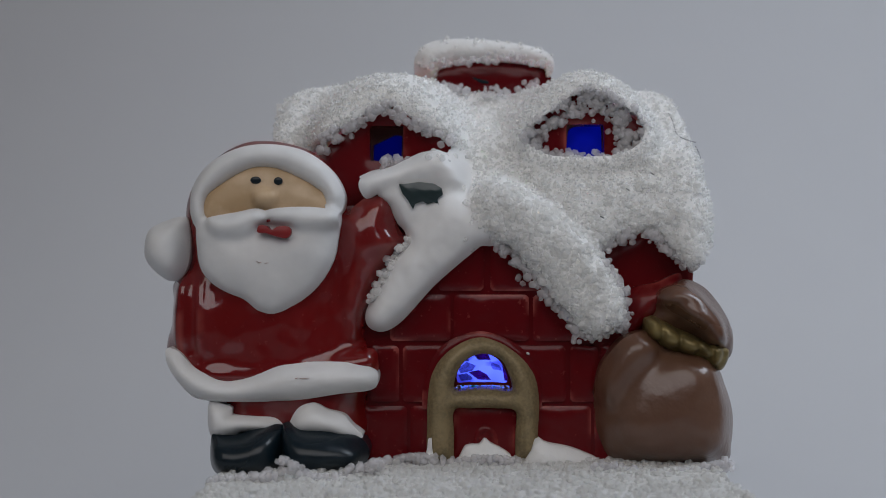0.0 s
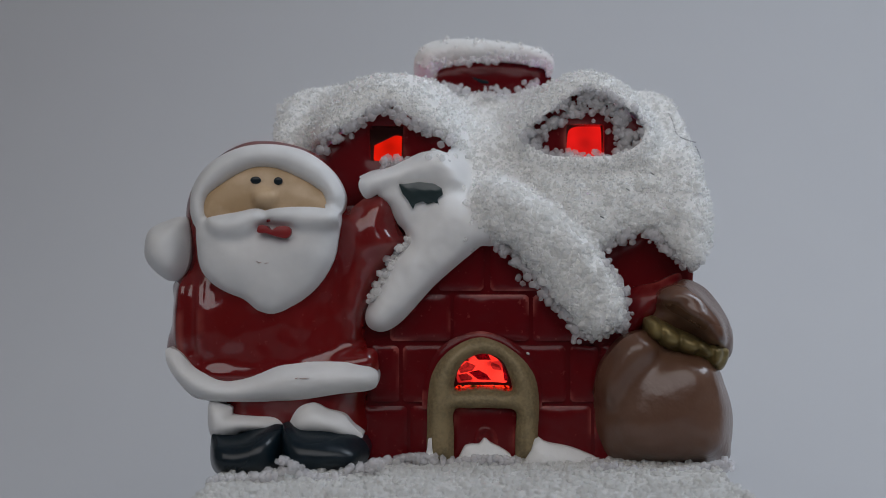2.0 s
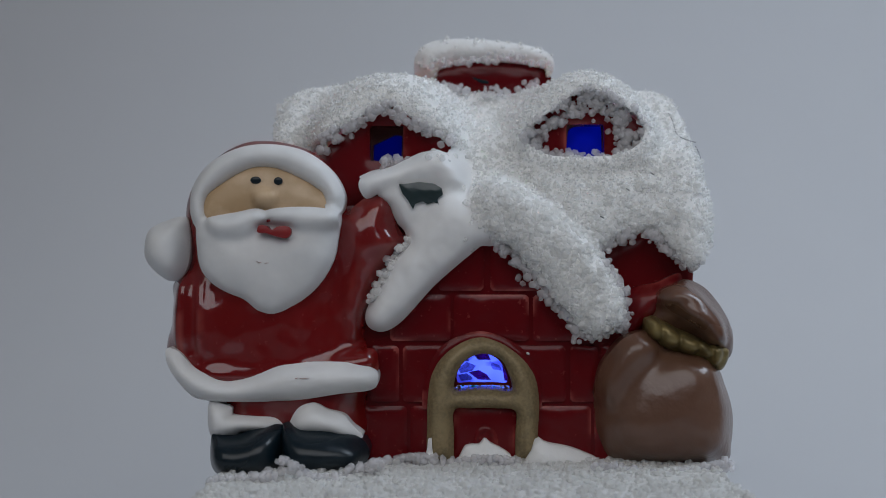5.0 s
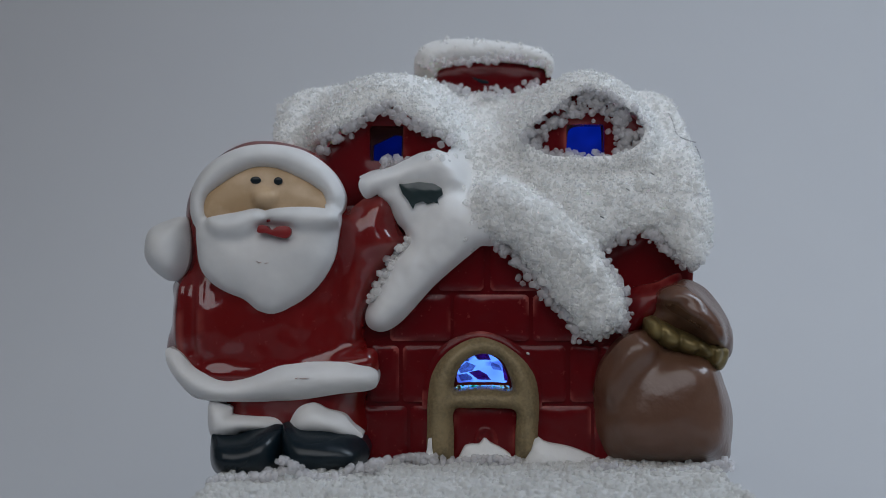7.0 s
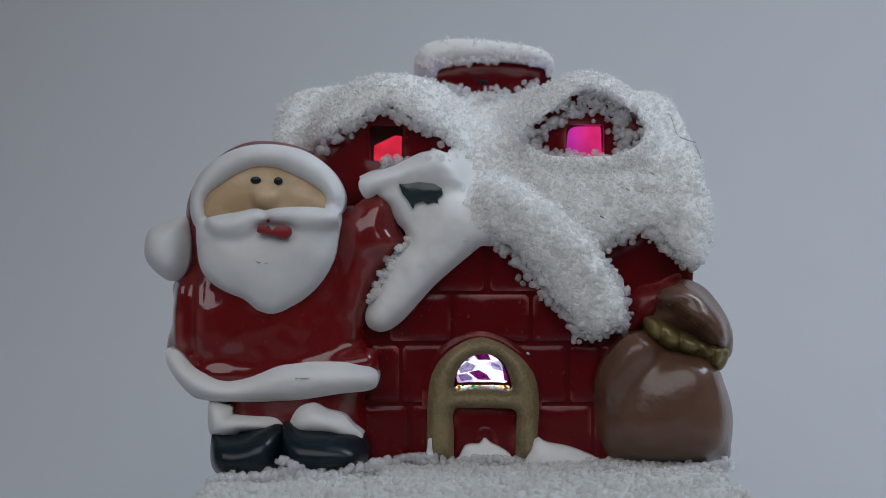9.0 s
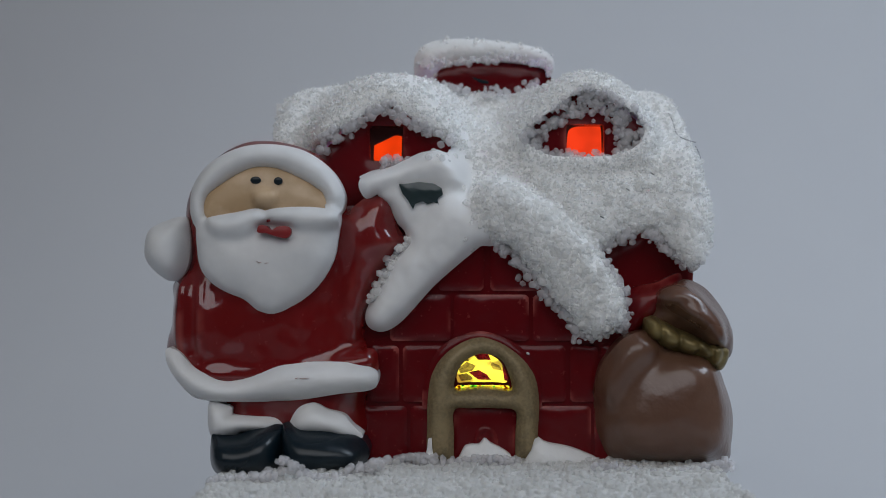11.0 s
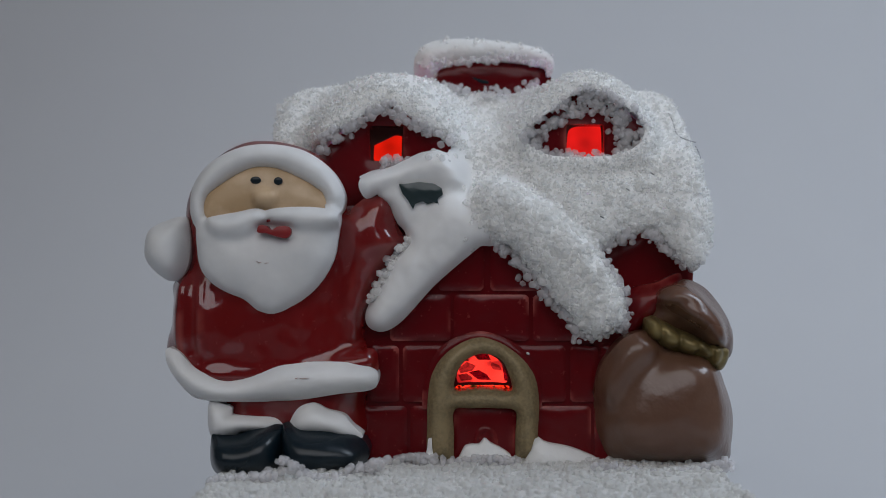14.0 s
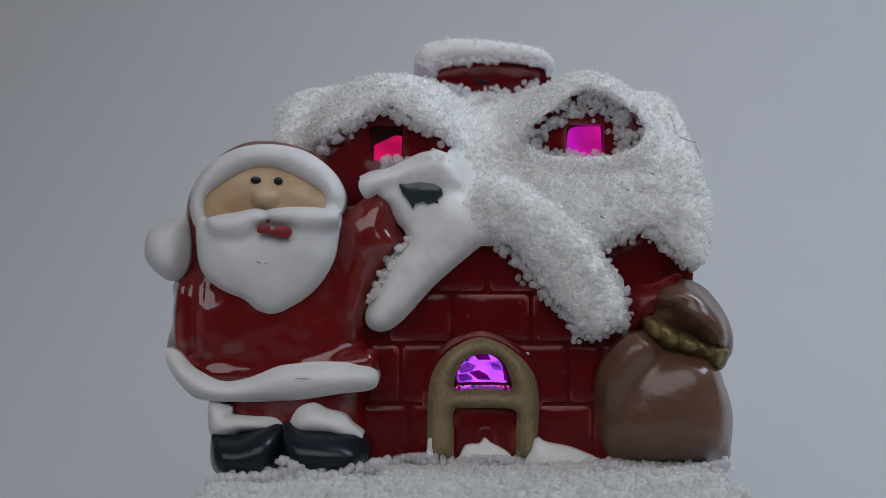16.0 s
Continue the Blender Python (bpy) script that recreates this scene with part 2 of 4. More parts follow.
def relief(loops, edge, rise, back, width, step=1.0, lumps=0.0, lump_size=6.0, seed=1):
    """Solid with an outline in the x-z plane (millimetres): its front stands at depth edge along the outline and swells
    towards the viewer by rise over the given width; it goes back to depth back. edge is a depth, or (z0, y0, z1, y1) for a slope."""
    if not isinstance(loops, list):
        loops = [loops]
    allp = np.concatenate(loops)
    lo, hi = allp.min(0) - step, allp.max(0) + step
    nx, nz = int((hi[0] - lo[0]) / step) + 2, int((hi[1] - lo[1]) / step) + 2
    gx, gz = np.meshgrid(lo[0] + np.arange(nx) * step, lo[1] + np.arange(nz) * step, indexing="ij")
    nodes = np.stack([gx.ravel(), gz.ravel()], 1)
    centres = nodes.reshape(nx, nz, 2)[:-1, :-1].reshape(-1, 2) + step / 2
    keep = (field(centres, loops)[0] > 0).reshape(nx - 1, nz - 1)
    pad = np.zeros((nx + 1, nz + 1), bool)
    pad[1:-1, 1:-1] = keep
    around = [pad[:-1, :-1], pad[1:, :-1], pad[:-1, 1:], pad[1:, 1:]]
    used = np.any(around, 0).ravel()
    rim = used & ~np.all(around, 0).ravel()
    near = field(nodes[rim], loops)[1]
    pts = nodes.copy()
    pts[rim] = near
    g = pts.reshape(nx, nz, 2)
    inner = (used & ~rim).reshape(nx, nz)
    for _ in range(3):
        avg = g.copy()
        avg[1:-1, 1:-1] = (g[2:, 1:-1] + g[:-2, 1:-1] + g[1:-1, 2:] + g[1:-1, :-2]) / 4
        g = np.where(inner[..., None], 0.5 * g + 0.5 * avg, g)
    pts = g.reshape(-1, 2)
    ids = np.full(nx * nz, -1)
    ids[used] = np.arange(used.sum())
    pts = pts[used]
    d = np.maximum(field(pts, loops)[0], 0)
    d[rim[used]] = 0
    t = np.clip(d / width, 0, 1)
    y0 = np.full(len(pts), edge, float) if not isinstance(edge, tuple) else \
        edge[1] + (pts[:, 1] - edge[0]) * (edge[3] - edge[1]) / (edge[2] - edge[0])
    full = np.zeros(nx * nz)
    full[used] = rise * np.sqrt(1 - (1 - t) ** 2)
    full = full.reshape(nx, nz)
    for _ in range(6):
        avg = full.copy()
        avg[1:-1, 1:-1] = (full[2:, 1:-1] + full[:-2, 1:-1] + full[1:-1, 2:] + full[1:-1, :-2]) / 4
        full = np.where(inner, 0.4 * full + 0.6 * avg, full)
    y = y0 - full.ravel()[used]
    if lumps:
        y -= np.array([wave(p[0], p[1], lump_size, seed) + 0.5 * wave(p[0], p[1], lump_size * 0.4, seed + 3) for p in pts]) * lumps * np.minimum(1, d / 1.5)
    front = np.stack([pts[:, 0], y, pts[:, 1]], 1)
    ci, cj = np.nonzero(keep)
    k = lambda i, j: ids[i * nz + j]
    quads = np.stack([k(ci, cj), k(ci + 1, cj), k(ci + 1, cj + 1), k(ci, cj + 1)], 1)
    n = len(front)
    rear = front.copy()
    rear[:, 1] = back if not isinstance(back, tuple) else back[1] + (pts[:, 1] - back[0]) * (back[3] - back[1]) / (back[2] - back[0])
    edges = {}
    for q in quads.tolist():
        for a, b in zip(q, q[1:] + q[:1]):
            if (b, a) in edges:
                del edges[(b, a)]
            else:
                edges[(a, b)] = 1
    faces = quads.tolist() + [(q[3] + n, q[2] + n, q[1] + n, q[0] + n) for q in quads.tolist()]
    verts = np.concatenate([front, rear, front, rear])
    faces += [(b + 2 * n, a + 2 * n, a + 3 * n, b + 3 * n) for a, b in edges]
    return verts, faces, front[quads].mean(1)


def blanket(pieces, step=0.9, holes=(), roll=(1.2, 2.5), blend=1.5, soft=5, thick=6.0, back=None, lumps=0.0, lump_size=6.0, seed=1):
    """One continuous skin over several swellings (outline, edge depth, rise, width) that flow into one another;
    holes go through it and their rims roll back. Gives the solid and the swelling that each face belongs to."""
    allp = np.concatenate([p[0] for p in pieces])
    lo, hi = allp.min(0) - step, allp.max(0) + step
    nx, nz = int((hi[0] - lo[0]) / step) + 2, int((hi[1] - lo[1]) / step) + 2
    gx, gz = np.meshgrid(lo[0] + np.arange(nx) * step, lo[1] + np.arange(nz) * step, indexing="ij")
    nodes = np.stack([gx.ravel(), gz.ravel()], 1)

    def survey(p):
        ds, ns = zip(*[field(p, [q[0]]) for q in pieces])
        ds = np.array(ds)
        top = ds.argmax(0)
        d, near = ds.max(0), np.array(ns)[top, np.arange(len(p))]
        gap = np.full(len(p), 1e6)
        for h in holes:
            dh, nh = field(p, [h])
            gap = np.minimum(gap, -dh)
            m = -dh < d
            d, near = np.where(m, -dh, d), np.where(m[:, None], nh, near)
        return ds, d, near, gap

    centres = nodes.reshape(nx, nz, 2)[:-1, :-1].reshape(-1, 2) + step / 2
    keep = (survey(centres)[1] > 0).reshape(nx - 1, nz - 1)
    pad = np.zeros((nx + 1, nz + 1), bool)
    pad[1:-1, 1:-1] = keep
    around = [pad[:-1, :-1], pad[1:, :-1], pad[:-1, 1:], pad[1:, 1:]]
    used = np.any(around, 0).ravel()
    rim = used & ~np.all(around, 0).ravel()
    nodes[rim] = survey(nodes[rim])[2]
    inner = (used & ~rim).reshape(nx, nz)

    def settle(g, rounds, amount):
        for _ in range(rounds):
            avg = g.copy()
            avg[1:-1, 1:-1] = (g[2:, 1:-1] + g[:-2, 1:-1] + g[1:-1, 2:] + g[1:-1, :-2]) / 4
            g = np.where(inner.reshape(inner.shape + (1,) * (g.ndim - 2)), (1 - amount) * g + amount * avg, g)
        return g

    pts = settle(nodes.reshape(nx, nz, 2), 3, 0.5).reshape(-1, 2)[used]
    ds, d, _, gap = survey(pts)
    ys = []
    for (loop, edge, rise, width), di in zip(pieces, ds):
        t = np.clip(di / width, 0, 1)
        y0 = edge if not isinstance(edge, tuple) else edge[1] + (pts[:, 1] - edge[0]) * (edge[3] - edge[1]) / (edge[2] - edge[0])
        ys.append(y0 - rise * np.sqrt(1 - (1 - t) ** 2) + 4 * np.maximum(0, -di))
    ys = np.array(ys)
    low, owner = ys.min(0), ys.argmin(0)
    y = low - blend * np.log(np.exp(-(ys - low) / blend).sum(0))
    t = np.clip(gap / roll[1], 0, 1)
    y += roll[0] * (1 - np.sqrt(1 - (1 - t) ** 2))
    full = np.zeros(nx * nz)
    full[used] = y
    y = settle(full.reshape(nx, nz), soft, 0.6).ravel()[used]
    if lumps:
        y -= np.array([wave(p[0], p[1], lump_size, seed) + 0.5 * wave(p[0], p[1], lump_size * 0.4, seed + 3) for p in pts]) * lumps * np.clip(d / 1.5, 0, 1)
    ids = np.full(nx * nz, -1)
    ids[used] = np.arange(used.sum())
    front = np.stack([pts[:, 0], y, pts[:, 1]], 1)
    rear = front.copy()
    rear[:, 1] = y + thick if back is None else back
    ci, cj = np.nonzero(keep)
    k = lambda i, j: ids[i * nz + j]
    quads = np.stack([k(ci, cj), k(ci + 1, cj), k(ci + 1, cj + 1), k(ci, cj + 1)], 1)
    n = len(front)
    edges = {}
    for q in quads.tolist():
        for a, b in zip(q, q[1:] + q[:1]):
            if (b, a) in edges:
                del edges[(b, a)]
            else:
                edges[(a, b)] = 1
    faces = quads.tolist() + (quads[:, ::-1] + n).tolist() + [(b + 2 * n, a + 2 * n, a + 3 * n, b + 3 * n) for a, b in edges]
    belongs = owner[quads[:, 0]].tolist() * 2 + [int(owner[a]) for a, b in edges]
    return (np.concatenate([front, rear, front, rear]), faces, front[quads].mean(1)), belongs


def ball(centre, radii, seg=20, tilt=0.0):
    """Ellipsoid; tilt turns it about the depth axis, in degrees."""
    vs, fs = [], []
    rows = seg // 2
    c, s = math.cos(radians(tilt)), math.sin(radians(tilt))
    for i in range(rows + 1):
        th = math.pi * i / rows
        for j in range(seg):
            ph = 2 * math.pi * j / seg
            x, y, z = radii[0] * math.sin(th) * math.cos(ph), radii[1] * math.sin(th) * math.sin(ph), radii[2] * math.cos(th)
            vs.append((centre[0] + c * x - s * z, centre[1] + y, centre[2] + s * x + c * z))
    for i in range(rows):
        for j in range(seg):
            a, b = i * seg + j, i * seg + (j + 1) % seg
            fs.append((a, a + seg, b + seg, b))
    return np.array(vs), fs, None


def block(x0, x1, y0, y1, z0, z1):
    vs = np.array([(x, y, z) for x in (x0, x1) for y in (y0, y1) for z in (z0, z1)], float)
    return vs, [(0, 1, 3, 2), (4, 6, 7, 5), (0, 4, 5, 1), (2, 3, 7, 6), (0, 2, 6, 4), (1, 5, 7, 3)], None


def solid(name, pieces, parent=None, label="", smooth=True, kind=""):
    """One mesh object out of (shape, material) pieces, shapes in millimetres."""
    vs, fs, idx, mats, n = [], [], [], [], 0
    for (v, f, _), mat in pieces:
        if mat not in mats:
            mats.append(mat)
        vs.append(v)
        fs += [tuple(int(i) + n for i in q) for q in f]
        idx += [mats.index(mat)] * len(f)
        n += len(v)
    me = bpy.data.meshes.new(name)
    me.from_pydata((np.concatenate(vs) * MM).tolist(), [], fs)
    for mat in mats:
        me.materials.append(mat)
    me.polygons.foreach_set("material_index", idx)
    me.polygons.foreach_set("use_smooth", [smooth] * len(fs))
    me.update()
    ob = new(name, me)
    ob.parent = parent
    return tagged(ob, label=label, kind=kind)


_bm = bmesh.new()
bmesh.ops.create_icosphere(_bm, subdivisions=1, radius=1.0)
ICO_V = np.array([v.co[:] for v in _bm.verts])
ICO_F = [[v.index for v in f.verts] for f in _bm.faces]
_bm.free()


def grains(name, spots, size, mat, parent, label, seed, smooth=False):
    """Many small angular crystals at the given spots (millimetres), joined."""
    rng = np.random.default_rng(seed)
    vs, fs = [], []
    for i, p in enumerate(spots):
        r = size * rng.uniform(0.6, 1.25)
        q, _ = np.linalg.qr(rng.normal(size=(3, 3)))
        v = np.sign(ICO_V) * np.abs(ICO_V) ** 0.8 * rng.uniform(0.75, 1.15, 3) + rng.normal(size=ICO_V.shape) * 0.06
        vs.append((v * r / 2) @ q + p)
        fs += [[a + i * len(ICO_V) for a in f] for f in ICO_F]
    me = bpy.data.meshes.new(name)
    me.from_pydata((np.concatenate(vs) * MM).tolist(), [], fs)
    me.materials.append(mat)
    me.polygons.foreach_set("use_smooth", [smooth] * len(fs))
    me.update()
    ob = new(name, me)
    ob.parent = parent
    return tagged(ob, label=label, kind="stuff")


CRYSTALS = {}


def crystals(spots, size, mat, parent, seed):
    """Single crystals, each an object of its own; alike ones share a mesh."""
    rng = np.random.default_rng(seed)
    if mat.name not in CRYSTALS:
        CRYSTALS[mat.name] = []
        for _ in range(12):
            v = np.sign(ICO_V) * np.abs(ICO_V) ** 0.8 * rng.uniform(0.75, 1.15, 3) + rng.normal(size=ICO_V.shape) * 0.06
            me = bpy.data.meshes.new("salt_crystal")
            me.from_pydata((v * 0.5).tolist(), [], ICO_F)
            me.materials.append(mat)
            me.polygons.foreach_set("use_smooth", [True] * len(ICO_F))
            me.update()
            CRYSTALS[mat.name].append(me)
    for p in spots:
        ob = new("salt_crystal", CRYSTALS[mat.name][rng.integers(12)])
        ob.parent = parent
        ob.location = [c * MM for c in p]
        ob.rotation_euler = rng.uniform(0, 6.28, 3)
        ob.scale = [size * MM * rng.uniform(0.65, 1.25)] * 3


def scatter(shape, count, seed, where=None, lift=0.0):
    """Random spots on the front of a relief."""
    rng = np.random.default_rng(seed)
    c = shape[2]
    w = np.ones(len(c)) if where is None else where
    pick = rng.choice(len(c), count, p=w / w.sum())
    return c[pick] + rng.uniform(-0.6, 0.6, (count, 3)) * (1, 0.5, 1) - np.array((0, lift, 0))


# ---------------------------------------------------------------- the setting: paper sweep in a plain room
def sheet(name, verts, faces, mat, label, category="", smooth=False):
    me = bpy.data.meshes.new(name)
    me.from_pydata(verts, [], faces)
    me.materials.append(mat)
    me.polygons.foreach_set("use_smooth", [smooth] * len(faces))
    me.update()
    return tagged(new(name, me), label=label, category=category, kind="structure")


def paper_sweep():
    prof = [(-0.26, -0.074), (0.06, -0.074)]
    r = 0.42
    prof += [(0.06 + r * math.sin(a), -0.074 + r * (1 - math.cos(a))) for a in np.linspace(0.05, 1.45, 26)]
    y, z = prof[-1]
    prof += [(y + 0.11, z + 0.9)]
    n = len(prof)
    vs = [(x, py, pz) for x in (-0.72, 0.72) for py, pz in prof] + [(x, py + 0.0004, pz - 0.0004) for x in (-0.72, 0.72) for py, pz in prof]
    fs = [(i, i + n, i + n + 1, i + 1) for i in range(n - 1)]
    fs += [(i + 2 * n + 1, i + 3 * n + 1, i + 3 * n, i + 2 * n) for i in range(n - 1)]
    fs += [(i + 1, i + 1 + 2 * n, i + 2 * n, i) for i in range(n - 1)] + [(i + n, i + 3 * n, i + 3 * n + 1, i + n + 1) for i in range(n - 1)]
    sheet("backdrop", vs, fs, PAPER, "pale grey-white seamless paper sweep curving up behind", "backdrop", True)


def wall_with_opening(name, at, hole, label="plain pale plaster wall with a window opening", category="wall", mat=PLASTER):
    """Wall 8 cm thick with one window opening; at maps (u, z, depth) to a place."""
    u0, u1, h0, h1, a0, a1 = hole[:6]
    z0, z1 = hole[6:] or (ROOM["z0"], ROOM["z1"])
    us, zs = [a0, u0, u1, a1], [z0, h0, h1, z1]
    vs = [at(u, z, d) for d in (0, 0.08) for u in us for z in zs]
    fs = []
    for i in range(3):
        for j in range(3):
            if (i, j) != (1, 1):
                a = i * 4 + j
                fs += [(a, a + 4, a + 5, a + 1), (a + 17, a + 21, a + 20, a + 16)]
    for a, b in ((5, 9), (9, 10), (10, 6), (6, 5)):
        fs.append((a, b, b + 16, a + 16))
    sheet(name, vs, fs, mat, label, category)


def room():
    r = ROOM
    wall_with_opening("ceiling", lambda u, v, d: (u, v, r["z1"] + 0.002 + d), (0.28, 1.16, -0.4, 0.44, r["x0"], r["x1"], r["y0"], r["y1"]),
                      "plain pale unseen ceiling with an opening added for overhead fill", "ceiling")
    wall_with_opening("wall_south", lambda u, z, d: (u, r["y0"] - d, z), (-1.12, 0.92, 0.52, 1.72, r["x0"], r["x1"]), "dark grey plaster wall with a window opening", "wall", DARK_WALL)
    def slab(name, b, label, cat, mat=PLASTER):
        v, f, _ = block(*b)
        sheet(name, v.tolist(), f, mat, label, cat)
    slab("wall_west", (r["x0"] - 0.08, r["x0"], r["y0"], r["y1"], r["z0"], r["z1"]), "plain grey plaster wall, unseen, its tone set for bounced light", "wall", BOUNCE_WALL)
    slab("wall_north", (r["x0"], r["x1"], r["y1"], r["y1"] + 0.08, r["z0"], r["z1"]), "plain pale plaster wall", "wall")
    wall_with_opening("wall_east", lambda u, z, d: (r["x1"] + d, u, z), (-0.42, 0.52, 0.84, 1.78, r["y0"], r["y1"]))
    slab("floor", (r["x0"], r["x1"], r["y0"], r["y1"], r["z0"] - 0.08, r["z0"] - 0.002), "plain dark floor under the paper", "floor", DARK_WALL)


paper_sweep()
room()

# ---------------------------------------------------------------- the ceramic house
house = tagged(new("ceramic_house"), "glazed red ceramic house ornament with snow-covered roof and lit windows", "ornament")

FAN = [(3.0, 16.0), (3.0, 19.5), (5.2, 23.2), (9.4, 24.9), (13.6, 23.6), (15.8, 19.8), (16.4, 16.0), (13.0, 16.2), (9.8, 16.4), (6.3, 16.2)]
WIN_L = [(-17.9, 79.9), (-9.7, 79.9), (-9.7, 71.3), (-17.9, 71.3)]
WIN_R = [(30.7, 80.8), (40.1, 80.8), (40.1, 72.7), (30.7, 72.7)]
DOOR_HOLE = [(2.6, 11.6), (2.8, 11.9), (16.7, 11.9), (17.3, 11.3), (17.6, -0.3), (2.3, -0.3)]


def walls():
    # porch front, main front behind it, dormer faces, gable sides and back
    porch = sharp([(-22.9, 31.6), (10.3, 54.7), (44.2, 28.2), (44.2, -3.0), (-23.6, -3.0), (-23.6, 28.2)])
    global porch_wall
    porch_wall = solid("wall", [(relief([porch, spline(FAN)], 1.5, 0.0, 7, 1), RED)], house, "dark red glazed porch front with brick joints")
    main = sharp([(-31.1, 62.1), (-13.0, 62.1), (-3.3, 55.5), (16.1, 49.9), (38.3, 49.9), (50.8, 55.5), (59.1, 52.7), (61.3, 44.4), (57.7, -4.2), (-39.4, -4.2)])
    solid("wall", [(relief([main, sharp([(2.2, 33.3), (18.9, 33.3), (18.9, 11.1), (2.2, 11.1)])], 8, 1.2, 13, 3), RED)], house, "dark red glazed house front")
    global dormers
    dormers = [new("dormer"), new("dormer")]
    for d in dormers:
        d.parent = house
        tagged(d, label="red dormer with a lit square window under snow")
    left = sharp([(-32.5, 70.7), (-14.0, 88.1), (2.2, 76.3), (1.7, 72.8), (-6.1, 69.4), (-11.7, 60.2), (-31.1, 60.2)])
    solid("dormer_wall", [(relief([left, sharp(WIN_L)], 7.3, 0.8, 13, 2), RED)], dormers[0])
    right = sharp([(18.8, 75.0), (19.7, 80.0), (36.0, 90.5), (53.6, 78.1), (49.3, 70.7), (20.5, 70.7)])
    solid("dormer_wall", [(relief([right, sharp(WIN_R)], 13, 0.8, 20, 2), RED)], dormers[1])
    # dark piece added over the upper glow, for the darkness in the recess
    lip = sharp([(-20.3, 83.1), (-7.6, 83.1), (-7.6, 70.9), (-10.4, 70.9), (-10.2, 78.0), (-11.9, 78.3), (-14.7, 76.9), (-17.2, 75.8), (-17.4, 72.4), (-16.6, 70.9), (-20.3, 70.9)])
    solid("window_lip", [(relief(lip, 13.6, 0.6, 15, 1, 0.8), BISQUE)], dormers[0])
    lip = relief([sharp([(28.6, 83.4), (42.9, 83.4), (42.9, 71.0), (28.6, 71.0)]), spline([(31.3, 78.4), (31.9, 79.9), (33.6, 80.6), (37.9, 80.9), (39.6, 80.7), (39.9, 77.0), (39.7, 72.4), (35.0, 72.3), (31.3, 72.4)])], 16.0, 0.6, 17, 1, 0.6)
    solid("window_lip", [(lip, BISQUE)], dormers[1])
    # gable ends under the roof's pitch
    gable = [(11, 0), (80, 0), (80, 51), (46, 86), (13, 53)]
    for x in (-44, 57):
        vs = np.array([(x + d, y, z) for d in (0, 4) for y, z in gable], float)
        fs = [(4, 3, 2, 1, 0), (5, 6, 7, 8, 9)] + [(k, (k + 1) % 5, (k + 1) % 5 + 5, k + 5) for k in range(5)]
        solid("gable_wall", [((vs, fs, None), RED)], house, smooth=False)
    solid("back_wall", [(block(-44, 61, 78, 82, 0, 52), RED)], house)
    # unseen block added to stop drum light leaking out behind the chimney
    solid("light_leak_block", [(block(-44, 61, 46.5, 58, 83, 91.5), SNOW)], house, smooth=False)
    solid("back_roof", [((np.array([(-46, 46, 90), (64, 46, 90), (64, 86, 50), (-46, 86, 50), (-46, 46, 85), (64, 46, 85), (64, 84, 46), (-46, 84, 46)], float),
                          [(0, 1, 2, 3), (7, 6, 5, 4), (0, 4, 5, 1), (1, 5, 6, 2), (2, 6, 7, 3), (3, 7, 4, 0)], None), SNOW)], house, smooth=False)


walls()


def bricks():
    rows = [[(-1.1, 51.3), (9.7, 39.8)], [(11.3, 51.3), (23.8, 39.8)],
            [(-12.7, 38.9), (1.8, 27.8)], [(2.6, 38.9), (20.5, 27.8)], [(21.5, 38.9), (37.5, 27.8)],
            [(-17.4, 26.7), (-10.5, 13.2)], [(-9.6, 26.7), (2.2, 13.2)], [(16.3, 26.7), (29.3, 13.2)], [(30.4, 26.7), (37.0, 13.2)], [(37.8, 26.7), (44.0, 13.2)],
            [(-19.4, 12.3), (-8.6, -2.7)], [(-7.8, 12.3), (0.8, -2.7)], [(18.4, 12.3), (35.4, -2.7)], [(36.2, 12.3), (44.0, -2.7)]]
    for (xa, za), (xb, zb) in rows:
        loop = sharp([(xa + 0.7, za), (xb - 0.7, za), (xb, za - 0.7), (xb, zb + 0.7), (xb - 0.7, zb), (xa + 0.7, zb), (xa, zb + 0.7), (xa, za - 0.7)], 4)
        holes = [loop]
        b = relief(holes, 0.95, 0.45, 2.2, 1.1, 0.55, 0.2, 6, int(xa * 3) + 50)
        c = b[0]
        inside = field(c[:, [0, 2]], [spline(FAN)])[0]
        keep = [q for q in b[1] if all(inside[i] < -0.4 for i in q)]
        solid("brick", [((b[0], keep, None), RED)], porch_wall)


